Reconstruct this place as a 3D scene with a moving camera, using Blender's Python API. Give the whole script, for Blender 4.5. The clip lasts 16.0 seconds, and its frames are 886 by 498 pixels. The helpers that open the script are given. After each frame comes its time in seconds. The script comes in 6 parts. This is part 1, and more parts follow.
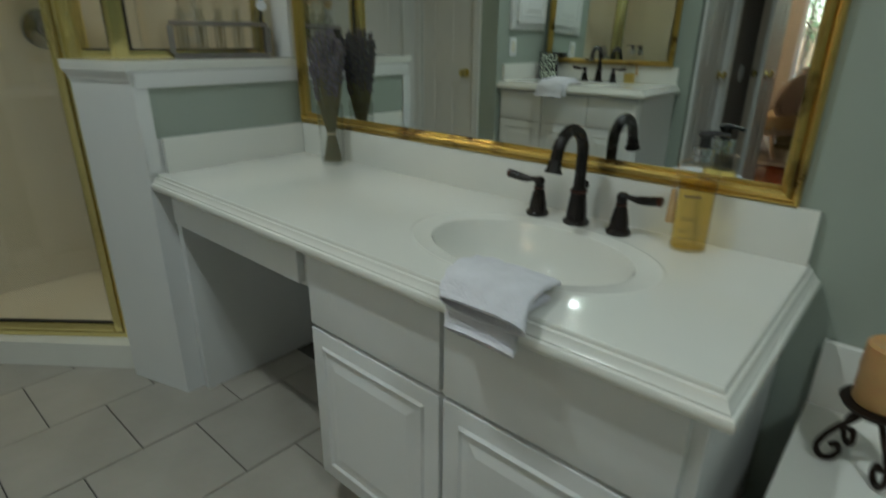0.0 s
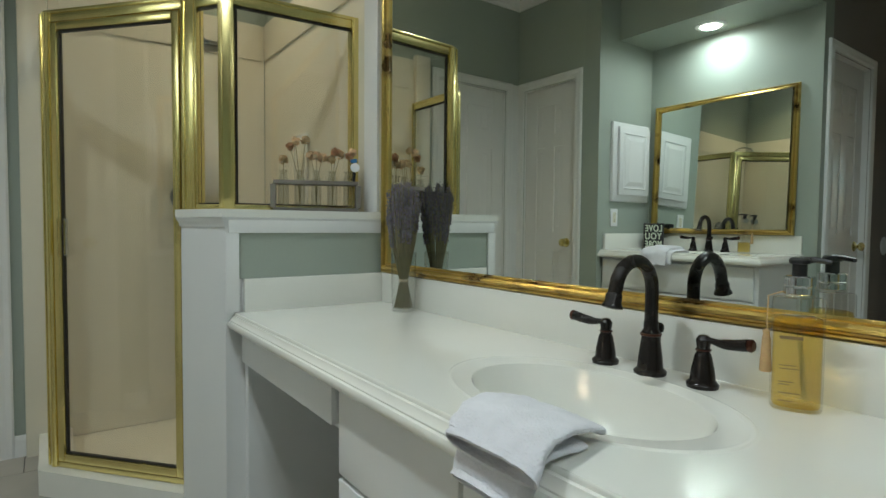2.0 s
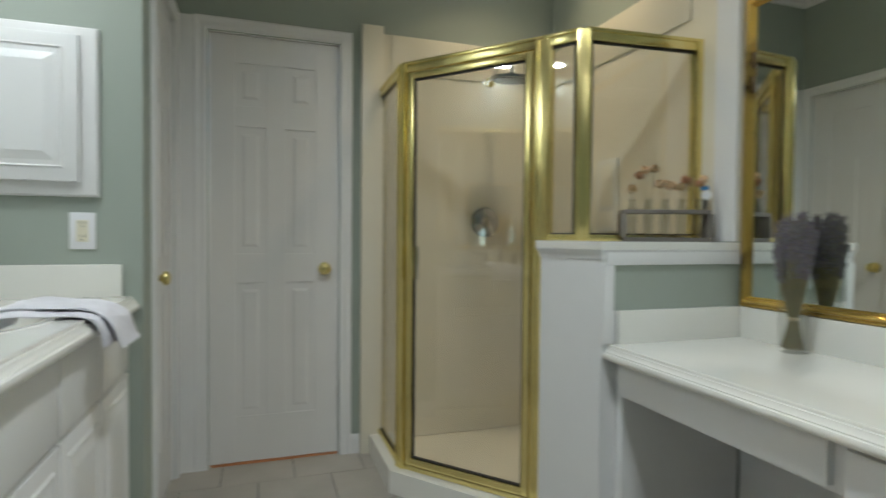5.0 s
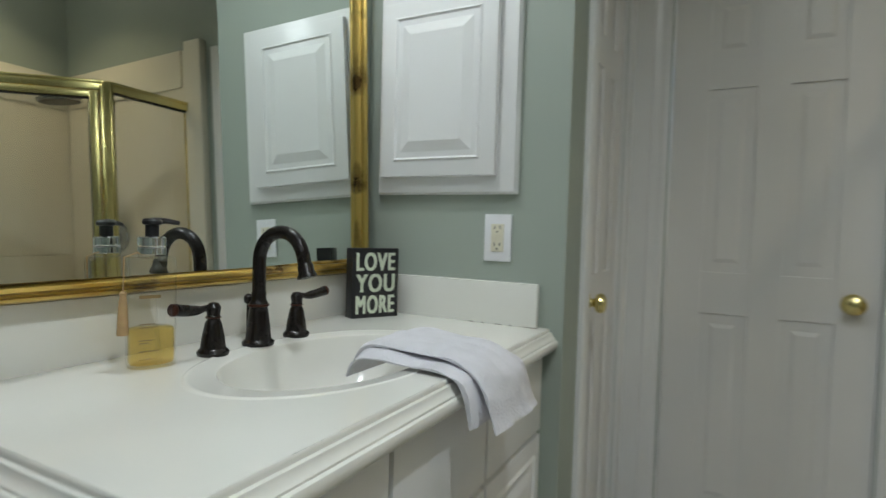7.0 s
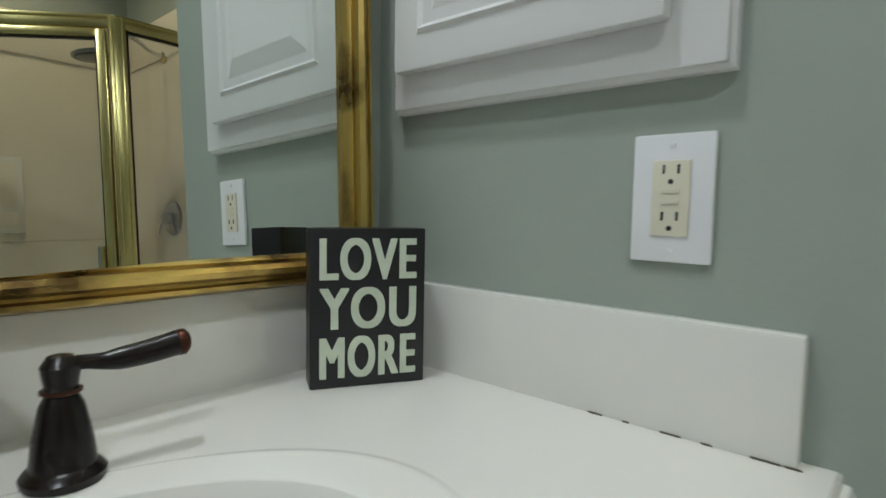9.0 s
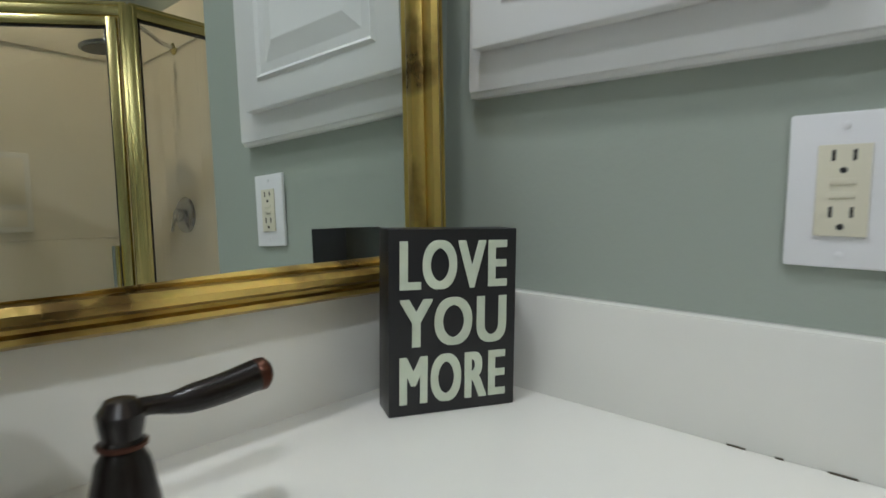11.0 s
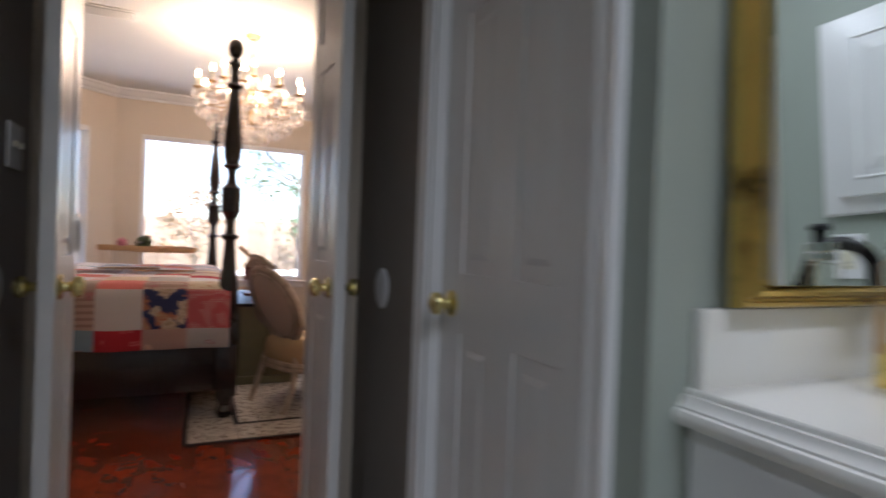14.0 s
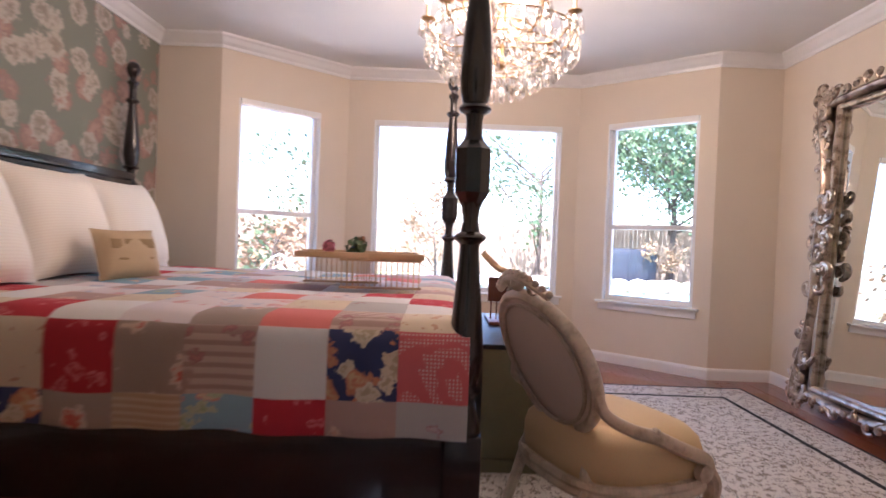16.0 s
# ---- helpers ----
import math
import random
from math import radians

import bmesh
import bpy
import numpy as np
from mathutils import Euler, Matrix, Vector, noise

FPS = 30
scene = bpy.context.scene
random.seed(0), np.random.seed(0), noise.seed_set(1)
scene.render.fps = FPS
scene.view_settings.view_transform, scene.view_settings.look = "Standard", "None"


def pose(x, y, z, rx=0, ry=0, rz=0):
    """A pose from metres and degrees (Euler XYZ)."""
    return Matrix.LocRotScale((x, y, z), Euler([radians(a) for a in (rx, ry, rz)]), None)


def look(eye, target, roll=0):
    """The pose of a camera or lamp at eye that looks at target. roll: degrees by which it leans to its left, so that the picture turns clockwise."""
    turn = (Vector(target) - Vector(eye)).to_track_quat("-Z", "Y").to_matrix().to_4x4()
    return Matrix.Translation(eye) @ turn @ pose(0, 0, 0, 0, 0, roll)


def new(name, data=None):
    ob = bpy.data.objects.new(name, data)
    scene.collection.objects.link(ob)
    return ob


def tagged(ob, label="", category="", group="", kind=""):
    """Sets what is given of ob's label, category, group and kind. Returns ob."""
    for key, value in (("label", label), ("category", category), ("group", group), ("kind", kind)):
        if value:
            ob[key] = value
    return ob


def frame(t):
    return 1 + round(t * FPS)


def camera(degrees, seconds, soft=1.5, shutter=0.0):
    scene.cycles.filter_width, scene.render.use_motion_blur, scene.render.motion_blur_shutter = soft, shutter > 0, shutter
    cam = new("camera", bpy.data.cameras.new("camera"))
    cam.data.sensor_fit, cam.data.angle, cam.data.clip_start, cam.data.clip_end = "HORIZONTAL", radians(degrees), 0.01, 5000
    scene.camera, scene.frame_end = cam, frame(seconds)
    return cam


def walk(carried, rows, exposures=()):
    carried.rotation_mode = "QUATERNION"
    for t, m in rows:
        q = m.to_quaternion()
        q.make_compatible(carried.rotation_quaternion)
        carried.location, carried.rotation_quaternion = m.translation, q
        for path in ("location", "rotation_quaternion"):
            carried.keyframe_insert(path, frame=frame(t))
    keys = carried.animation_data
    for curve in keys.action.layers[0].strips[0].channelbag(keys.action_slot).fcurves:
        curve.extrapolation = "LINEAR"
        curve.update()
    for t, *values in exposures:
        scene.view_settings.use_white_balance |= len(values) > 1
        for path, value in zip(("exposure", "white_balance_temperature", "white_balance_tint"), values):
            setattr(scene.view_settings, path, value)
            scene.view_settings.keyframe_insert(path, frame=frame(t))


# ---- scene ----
cam = camera(78.0, 16.0, shutter=0.5)
PATH = [
    (0, (0.012, -0.04, 1.159), (-1.223, 1.359, 0.441), 0.6),
    (0.5, (0.009, -0.017, 1.137), (-1.449, 1.277, 0.691), 0.7),
    (1, (0.033, 0.032, 1.105), (-1.561, 1.216, 0.865), 0.6),
    (1.5, (0.047, 0.095, 1.078), (-1.578, 1.256, 0.975), 0.6),
    (2, (0.051, 0.127, 1.046), (-1.566, 1.302, 0.961), 0.5),
    (2.5, (0.038, 0.124, 1.033), (-1.547, 1.341, 0.953), 0.5),
    (3, (0.017, 0.076, 1.023), (-1.557, 1.306, 0.948), 0.4),
    (3.5, (-0.008, -0.004, 1.02), (-1.596, 1.211, 0.956), 0.3),
    (4, (-0.069, -0.141, 1.055), (-1.705, 1.007, 0.988), 0.2),
    (4.5, (-0.164, -0.308, 1.081), (-1.948, 0.596, 1.024), 0.4),
    (5, (-0.244, -0.44, 1.106), (-2.14, 0.196, 1.057), 0.5),
    (5.2, (-0.289, -0.455, 1.115), (-2.225, 0.044, 1.063), 0.4),
    (7.3, (-1.132, -0.455, 1.131), (-2.792, -1.568, 1.037), 1.8),
    (7.5, (-1.225, -0.461, 1.132), (-2.821, -1.662, 1.023), 1.8),
    (8, (-1.448, -0.571, 1.107), (-2.983, -1.847, 0.996), 1.6),
    (8.2, (-1.529, -0.619, 1.107), (-3.043, -1.921, 0.995), 1.4),
    (10.3, (-1.814, -0.947, 1.079), (-3.284, -2.292, 0.9), 0.6),
    (10.5, (-1.808, -0.948, 1.082), (-3.271, -2.301, 0.908), 0.1),
    (11, (-1.742, -0.918, 1.1), (-3.226, -2.248, 0.929), 0.5),
    (11.5, (-1.604, -0.814, 1.105), (-3.103, -2.133, 0.991), 0.5),
    (12, (-1.429, -0.714, 1.106), (-2.901, -2.065, 1.014), 0.4),
    (12.5, (-1.206, -0.616, 1.103), (-2.656, -1.991, 1.024), 0.3),
    (13, (-0.99, -0.54, 1.108), (-2.368, -1.988, 1.056), 0.6),
    (13.5, (-0.797, -0.594, 1.104), (-1.99, -2.198, 1.049), 0.6),
    (14, (-0.666, -0.848, 1.076), (-1.482, -2.673, 1.06), 2.1),
    (14.5, (-0.653, -1.254, 1.063), (-1.051, -3.213, 1.033), 2.3),
    (15, (-0.668, -1.666, 1.068), (-0.713, -3.665, 1.025), 2.5),
    (15.5, (-0.69, -2.073, 1.063), (-0.624, -4.072, 1.018), 2.5),
    (16, (-0.745, -2.543, 1.068), (-0.749, -4.543, 1.032), 2.2),
]
EXPOSURES = [(0.0, 1.75, 6500, 1), (1.0, 2.16, 6500, 2), (2.0, 2.42, 6500, 4), (3.4, 2.42, 6500, 7), (5.0, 2.55, 6500, 10), (8.0, 2.25, 6500, 10), (10.5, 2.34, 6500, 14), (12.9, 2.24, 6500, 15), (13.5, 2.42, 6300, 15), (14.0, 2.3, 6000, 22), (14.8, 2.5, 5700, 28), (15.5, 2.5, 5650, 28), (16.0, 2.65, 5600, 26)]
walk(cam, [(t, look(eye, target, roll)) for t, eye, target, roll in PATH], EXPOSURES)


# ---- world and lights ----
world = bpy.data.worlds.new("sky")
scene.world = world
world.use_nodes = True
wn = world.node_tree.nodes
sky = wn.new("ShaderNodeTexSky")
sky.sky_type, sky.sun_disc, sky.sun_elevation, sky.sun_rotation = "NISHITA", False, radians(58), radians(31)
wn["Background"].inputs["Strength"].default_value = 0.15
world.node_tree.links.new(sky.outputs["Color"], wn["Background"].inputs["Color"])


def lamp(name, kind, m, power, color=(1, 1, 1), **more):
    data = bpy.data.lights.new(name, kind)
    data.energy, data.color = power, color
    if kind == "AREA":
        data.shape = more.get("shape", "RECTANGLE")
        data.size, data.size_y = more.get("size", 0.1), more.get("size_y", 0.1)
        data.spread = more.get("spread", 3.14159)
    elif kind == "SPOT":
        data.spot_size, data.spot_blend, data.shadow_soft_size = more.get("cone", 1.9), 0.6, more.get("size", 0.05)
    elif kind == "SUN":
        data.angle = radians(more.get("angle", 0.5))
    else:
        data.shadow_soft_size = more.get("size", 0.05)
    ob = new(name, data)
    ob.matrix_world = m
    return ob


lamp("sun", "SUN", look((9, 15, 28), (0, 0, 0)), 4.8, (1, 0.95, 0.87))
COOL = (0.90, 1.0, 1.05)
AMBER_LIGHT = (1.0, 0.84, 0.55)
DOWNLIGHTS = [(-1.745, -1.20, 2.285), (-1.02, -0.08, 2.75), (0.75, 0.1, 2.75), (-2.45, 0.72, 2.75)]
DOWN_POWER = [0.85, 2.3, 2.3, 0.6]
for (x, y, z), power in zip(DOWNLIGHTS, DOWN_POWER):
    lamp("downlight_lamp", "AREA", look((x, y, z - 0.012), (x, y, 0)), power, AMBER_LIGHT if x < -2 else COOL, shape="DISK", size=0.1, spread=1.9 if x < -2 else (3.0 if y < -1 else 2.5))
CHANDELIER = (-1.01, -5.39, 2.3)
lamp("chandelier_lamp", "POINT", pose(*CHANDELIER), 13.0, (1.0, 0.78, 0.56), size=0.3)

# ---- node materials ----


def material(name, color, rough=0.5, metal=0.0, vary=0.06, scale=6.0, bump=0.02, fine=80.0, coat=0.0, second=None, amount=0.5, spread=(0.45, 0.6), **more):
    m = bpy.data.materials.new(name)
    m.use_nodes = True
    n, li = m.node_tree.nodes, m.node_tree.links
    p = n["Principled BSDF"]
    p.inputs["Roughness"].default_value, p.inputs["Metallic"].default_value = rough, metal
    p.inputs["Coat Weight"].default_value = coat
    for key, value in more.items():
        p.inputs[key.replace("_", " ").title()].default_value = value
    co = n.new("ShaderNodeTexCoord")
    big = n.new("ShaderNodeTexNoise")
    big.inputs["Scale"].default_value, big.inputs["Detail"].default_value = scale, 5
    li.new(co.outputs["Object"], big.inputs["Vector"])
    small = n.new("ShaderNodeTexNoise")
    small.inputs["Scale"].default_value, small.inputs["Detail"].default_value = fine, 4
    li.new(co.outputs["Object"], small.inputs["Vector"])
    ramp = n.new("ShaderNodeValToRGB")
    lo = second or [c * (1 - 2 * vary) for c in color]
    ramp.color_ramp.elements[0].color, ramp.color_ramp.elements[1].color = (*lo, 1), (*color, 1)
    ramp.color_ramp.elements[0].position, ramp.color_ramp.elements[1].position = (spread if second else (0.3, 0.7))
    li.new(big.outputs["Fac"], ramp.inputs["Fac"])
    mix = n.new("ShaderNodeMix")
    mix.data_type, mix.blend_type = "RGBA", "OVERLAY"
    mix.inputs["Factor"].default_value = vary
    li.new(ramp.outputs["Color"], mix.inputs["A"])
    li.new(small.outputs["Color"], mix.inputs["B"])
    hsv = n.new("ShaderNodeHueSaturation")
    info = n.new("ShaderNodeObjectInfo")
    mr = n.new("ShaderNodeMapRange")
    mr.inputs["To Min"].default_value, mr.inputs["To Max"].default_value = 1 - vary, 1 + vary
    li.new(info.outputs["Random"], mr.inputs["Value"])
    li.new(mr.outputs["Result"], hsv.inputs["Value"])
    li.new(mix.outputs["Result"], hsv.inputs["Color"])
    li.new(hsv.outputs["Color"], p.inputs["Base Color"])
    rr = n.new("ShaderNodeMapRange")
    rr.inputs["To Min"].default_value, rr.inputs["To Max"].default_value = max(0.02, rough - 3 * vary * rough), rough + 3 * vary * rough
    li.new(big.outputs["Fac"], rr.inputs["Value"])
    li.new(rr.outputs["Result"], p.inputs["Roughness"])
    if bump:
        b = n.new("ShaderNodeBump")
        b.inputs["Strength"].default_value, b.inputs["Distance"].default_value = bump * 5, 0.002
        li.new(small.outputs["Fac"], b.inputs["Height"])
        li.new(b.outputs["Normal"], p.inputs["Normal"])
    return m


def glow(name, color, strength):
    m = bpy.data.materials.new(name)
    m.use_nodes = True
    p = m.node_tree.nodes["Principled BSDF"]
    p.inputs["Base Color"].default_value = (*color, 1)
    p.inputs["Emission Color"].default_value, p.inputs["Emission Strength"].default_value = (*color, 1), strength
    return m


SAGE = material("sage_wall_paint", (0.36, 0.405, 0.355), 0.55, vary=0.02, scale=2.5, bump=0.03, fine=140)
CREAM = material("cream_wall_paint", (0.72, 0.63, 0.52), 0.6, vary=0.02, scale=2.0, bump=0.03, fine=140)
# corridor walls get a darker, browner tone than the sage bathroom walls
TAUPE = material("taupe_corridor_wall", (0.25, 0.222, 0.20), 0.55, vary=0.02, scale=2.5, bump=0.03, fine=140)
WHITE = material("white_trim_paint", (0.80, 0.80, 0.80), 0.28, vary=0.015, scale=5, bump=0.006, fine=60)
DOOR_WHITE = material("white_door_paint", (0.76, 0.75, 0.74), 0.3, vary=0.015, scale=5, bump=0.02, fine=50)
CEILING = material("white_ceiling_paint", (0.78, 0.78, 0.75), 0.8, vary=0.015, scale=3, bump=0.05, fine=160)
MARBLE = material("white_cultured_marble", (0.83, 0.82, 0.77), 0.16, vary=0.02, scale=4, bump=0.0, coat=0.4)
SURROUND = material("ivory_shower_surround", (0.80, 0.75, 0.63), 0.3, vary=0.03, scale=3, bump=0.01)
BRASS = material("polished_brass", (0.86, 0.74, 0.33), 0.24, 1.0, vary=0.05, scale=8, bump=0.01, fine=200)
GILT = material("worn_gilt_frame", (0.62, 0.44, 0.13), 0.3, 0.9, vary=0.1, fine=120, scale=9, bump=0.05, second=(0.13, 0.075, 0.025), spread=(0.33, 0.47))
BRONZE = material("oil_rubbed_bronze", (0.006, 0.0055, 0.006), 0.27, 0.0, vary=0.03, scale=30, bump=0.0, second=(0.010, 0.007, 0.006), spread=(0.62, 0.8))
CHROME = material("chrome", (0.75, 0.76, 0.78), 0.1, 1.0, vary=0.01, bump=0)
BRONZE.node_tree.nodes["Principled BSDF"].inputs["Specular IOR Level"].default_value = 0.36
GRAY_TILE = material("beige_floor_tile", (0.44, 0.41, 0.36), 0.35, vary=0.05, scale=5, bump=0.02, fine=60, second=(0.36, 0.33, 0.285), spread=(0.3, 0.75))
GROUT = material("dark_grout", (0.13, 0.12, 0.11), 0.9, vary=0.05)
TOWEL = material("white_terry", (0.74, 0.73, 0.78), 0.95, vary=0.05, scale=30, bump=0.26, fine=260)
BLACK = material("black_painted_wood", (0.012, 0.012, 0.014), 0.4, vary=0.05, scale=20, bump=0.02)
EBONY = material("black_brown_bed_wood", (0.016, 0.011, 0.012), 0.22, vary=0.1, scale=9, bump=0.02, fine=90, coat=0.3)
CHERRY = material("red_cherry_floor", (0.31, 0.058, 0.024), 0.16, vary=0.1, scale=9, bump=0.01, fine=40, coat=0.5, second=(0.20, 0.042, 0.018), spread=(0.35, 0.7))
OUTLET_IVORY = material("ivory_plastic", (0.74, 0.70, 0.56), 0.35, vary=0.01, bump=0)
PLASTIC = material("white_plastic", (0.80, 0.80, 0.82), 0.3, vary=0.01, bump=0)
# near-black colour standing for the shade inside small openings
GAP_SHADE = material("gap_shade", (0.03, 0.03, 0.03), 0.8)
RUBBER = material("black_glazing_seal", (0.02, 0.02, 0.02), 0.5)


def glass_material(name, tint=(1, 1, 1), rough=0.0, gleam=0.035):
    m = bpy.data.materials.new(name)
    m.use_nodes = True
    n, li = m.node_tree.nodes, m.node_tree.links
    out = n["Material Output"]
    n.remove(n["Principled BSDF"])
    clear, gloss, mix, fres = n.new("ShaderNodeBsdfTransparent"), n.new("ShaderNodeBsdfGlossy"), n.new("ShaderNodeMixShader"), n.new("ShaderNodeMath")
    clear.inputs["Color"].default_value = (*tint, 1)
    gloss.inputs["Roughness"].default_value = rough
    face = n.new("ShaderNodeLayerWeight")
    fres.operation = "POWER"
    fres.inputs[1].default_value = 4.0
    add = n.new("ShaderNodeMath")
    add.operation, add.use_clamp = "MULTIPLY_ADD", True
    add.inputs[1].default_value, add.inputs[2].default_value = 0.9, gleam
    face.inputs["Blend"].default_value = 0.5
    li.new(face.outputs["Facing"], fres.inputs[0])
    li.new(fres.outputs["Value"], add.inputs[0])
    li.new(add.outputs["Value"], mix.inputs["Fac"])
    li.new(clear.outputs["BSDF"], mix.inputs[1])
    li.new(gloss.outputs["BSDF"], mix.inputs[2])
    li.new(mix.outputs["Shader"], out.inputs["Surface"])
    return m


SHOWER_GLASS = glass_material("clear_shower_glass", (0.96, 0.96, 0.95), 0.01, 0.075)
PANE = glass_material("window_glass", (0.97, 0.98, 0.98))
VIAL = glass_material("clear_glass", (0.965, 0.97, 0.965), 0.02)
MIRROR = bpy.data.materials.new("silvered_mirror")
MIRROR.use_nodes = True
_p = MIRROR.node_tree.nodes["Principled BSDF"]
_p.inputs["Base Color"].default_value, _p.inputs["Metallic"].default_value, _p.inputs["Roughness"].default_value = (0.83, 0.87, 0.84, 1), 1.0, 0.0



def fabric(name, ground, blooms=(), size=9.0, stripe=None, weave=(0, 0), rough=0.9, petals=26.0, cover=0.42):
    """Printed cloth or paper: ground colour, optional stripes, and blossoms in the colours given."""
    m = bpy.data.materials.new(name)
    m.use_nodes = True
    n, li = m.node_tree.nodes, m.node_tree.links
    p = n["Principled BSDF"]
    p.inputs["Roughness"].default_value = rough
    co = n.new("ShaderNodeTexCoord")
    base = n.new("ShaderNodeRGB")
    base.outputs[0].default_value = (*ground, 1)
    color = base.outputs[0]

    def blend(fac, b, kind="MIX"):
        nonlocal color
        mx = n.new("ShaderNodeMix")
        mx.data_type, mx.blend_type = "RGBA", kind
        if isinstance(fac, float):
            mx.inputs["Factor"].default_value = fac
        else:
            li.new(fac, mx.inputs["Factor"])
        li.new(color, mx.inputs["A"])
        if isinstance(b, tuple):
            mx.inputs["B"].default_value = (*b, 1)
        else:
            li.new(b, mx.inputs["B"])
        color = mx.outputs["Result"]

    def step(src, a, b):
        r = n.new("ShaderNodeMapRange")
        r.inputs["From Min"].default_value, r.inputs["From Max"].default_value = a, b
        li.new(src, r.inputs["Value"])
        return r.outputs["Result"]

    if stripe:
        for axis, tone, scale in stripe:
            w = n.new("ShaderNodeTexWave")
            w.bands_direction = axis
            w.inputs["Scale"].default_value = scale
            li.new(co.outputs["Object"], w.inputs["Vector"])
            blend(step(w.outputs["Fac"], 0.55, 0.65), tone)
    bend = n.new("ShaderNodeTexNoise")
    bend.inputs["Scale"].default_value, bend.inputs["Detail"].default_value = petals, 4
    li.new(co.outputs["Object"], bend.inputs["Vector"])
    for k, (tone, inner) in enumerate(blooms):
        shift = n.new("ShaderNodeVectorMath")
        shift.operation = "ADD"
        shift.inputs[1].default_value = (3.7 * k, 1.9 * k, 5.3 * k)
        li.new(co.outputs["Object"], shift.inputs[0])
        warp = n.new("ShaderNodeMix")
        warp.data_type = "VECTOR"
        warp.inputs["Factor"].default_value = 0.09
        li.new(shift.outputs["Vector"], warp.inputs["A"])
        li.new(bend.outputs["Color"], warp.inputs["B"])
        v = n.new("ShaderNodeTexVoronoi")
        v.inputs["Scale"].default_value = size
        li.new(warp.outputs["Result"], v.inputs["Vector"])
        blend(step(v.outputs["Distance"], cover, cover - 0.05), tone)
        fine = n.new("ShaderNodeTexVoronoi")
        fine.inputs["Scale"].default_value = size * 5
        li.new(warp.outputs["Result"], fine.inputs["Vector"])
        both = n.new("ShaderNodeMath")
        both.operation = "MULTIPLY"
        li.new(step(v.outputs["Distance"], cover * 0.8, cover * 0.6), both.inputs[0])
        li.new(step(fine.outputs["Distance"], 0.3, 0.55), both.inputs[1])
        blend(both.outputs["Value"], inner)
    grain = n.new("ShaderNodeTexNoise")
    grain.inputs["Scale"].default_value, grain.inputs["Detail"].default_value = 220, 3
    li.new(co.outputs["Object"], grain.inputs["Vector"])
    blend(0.12, grain.outputs["Color"], "OVERLAY")
    li.new(color, p.inputs["Base Color"])
    b = n.new("ShaderNodeBump")
    b.inputs["Strength"].default_value, b.inputs["Distance"].default_value = 0.3, 0.002
    li.new(grain.outputs["Fac"], b.inputs["Height"])
    li.new(b.outputs["Normal"], p.inputs["Normal"])
    return m


PAPER = fabric("floral_wallpaper", (0.20, 0.21, 0.17), [((0.30, 0.19, 0.16), (0.40, 0.26, 0.21)), ((0.44, 0.38, 0.32), (0.27, 0.23, 0.18))], 5.2, petals=30, cover=0.44)

# ---- mesh helpers ----


def finish(bm, name, mat, smooth=False, angle=35):
    bmesh.ops.recalc_face_normals(bm, faces=bm.faces)
    me = bpy.data.meshes.new(name)
    bm.to_mesh(me)
    bm.free()
    for mm in (mat if isinstance(mat, (list, tuple)) else [mat]):
        me.materials.append(mm)
    if smooth:
        me.shade_smooth()
        me.set_sharp_from_angle(angle=radians(angle))
    return me


def part(name, bm, mat, parent=None, label="", m=None, smooth=True, kind=""):
    ob = new(name, finish(bm, name, mat, smooth))
    if parent is not None:
        ob.parent = parent
    if m is not None:
        ob.matrix_basis = m
    return tagged(ob, label=label, kind=kind)


def thing(name, label, category, m=None, group="", kind=""):
    ob = new(name)
    ob.empty_display_size = 0.1
    if m is not None:
        ob.matrix_basis = m
    return tagged(ob, label, category, group, kind)


def structure(name, bm, mat, label, category, smooth=False):
    return tagged(part(name, bm, mat, smooth=smooth), label, category, kind="structure")


def box(x0, x1, y0, y1, z0, z1, bevel=0.0, bm=None):
    bm = bm or bmesh.new()
    r = bmesh.ops.create_cube(bm, size=1.0)
    for v in r["verts"]:
        v.co = Vector(((x0 + x1) / 2 + v.co.x * (x1 - x0), (y0 + y1) / 2 + v.co.y * (y1 - y0), (z0 + z1) / 2 + v.co.z * (z1 - z0)))
    if bevel:
        es = list({e for v in r["verts"] for e in v.link_edges})
        bmesh.ops.bevel(bm, geom=es, offset=bevel, segments=2, affect="EDGES", profile=0.6)
    return bm


def lathe(profile, seg=24, bm=None, m=None):
    """Turns (radius, height) pairs round z."""
    bm = bm or bmesh.new()
    rings = []
    for r, z in profile:
        if r < 1e-5:
            rings.append([bm.verts.new((0, 0, z))])
        else:
            rings.append([bm.verts.new((r * math.cos(2 * math.pi * i / seg), r * math.sin(2 * math.pi * i / seg), z)) for i in range(seg)])
    for a, b in zip(rings, rings[1:]):
        for i in range(seg):
            j = (i + 1) % seg
            if len(a) == 1 and len(b) > 1:
                bm.faces.new((a[0], b[i], b[j]))
            elif len(b) == 1 and len(a) > 1:
                bm.faces.new((a[i], b[0], a[j]))
            elif len(a) > 1:
                bm.faces.new((a[i], a[j], b[j], b[i]))
    for ring, flip in ((rings[0], True), (rings[-1], False)):
        if len(ring) > 1:
            bm.faces.new(ring[::-1] if flip else ring)
    if m is not None:
        bmesh.ops.transform(bm, matrix=m, verts=[v for ring in rings for v in ring])
    return bm


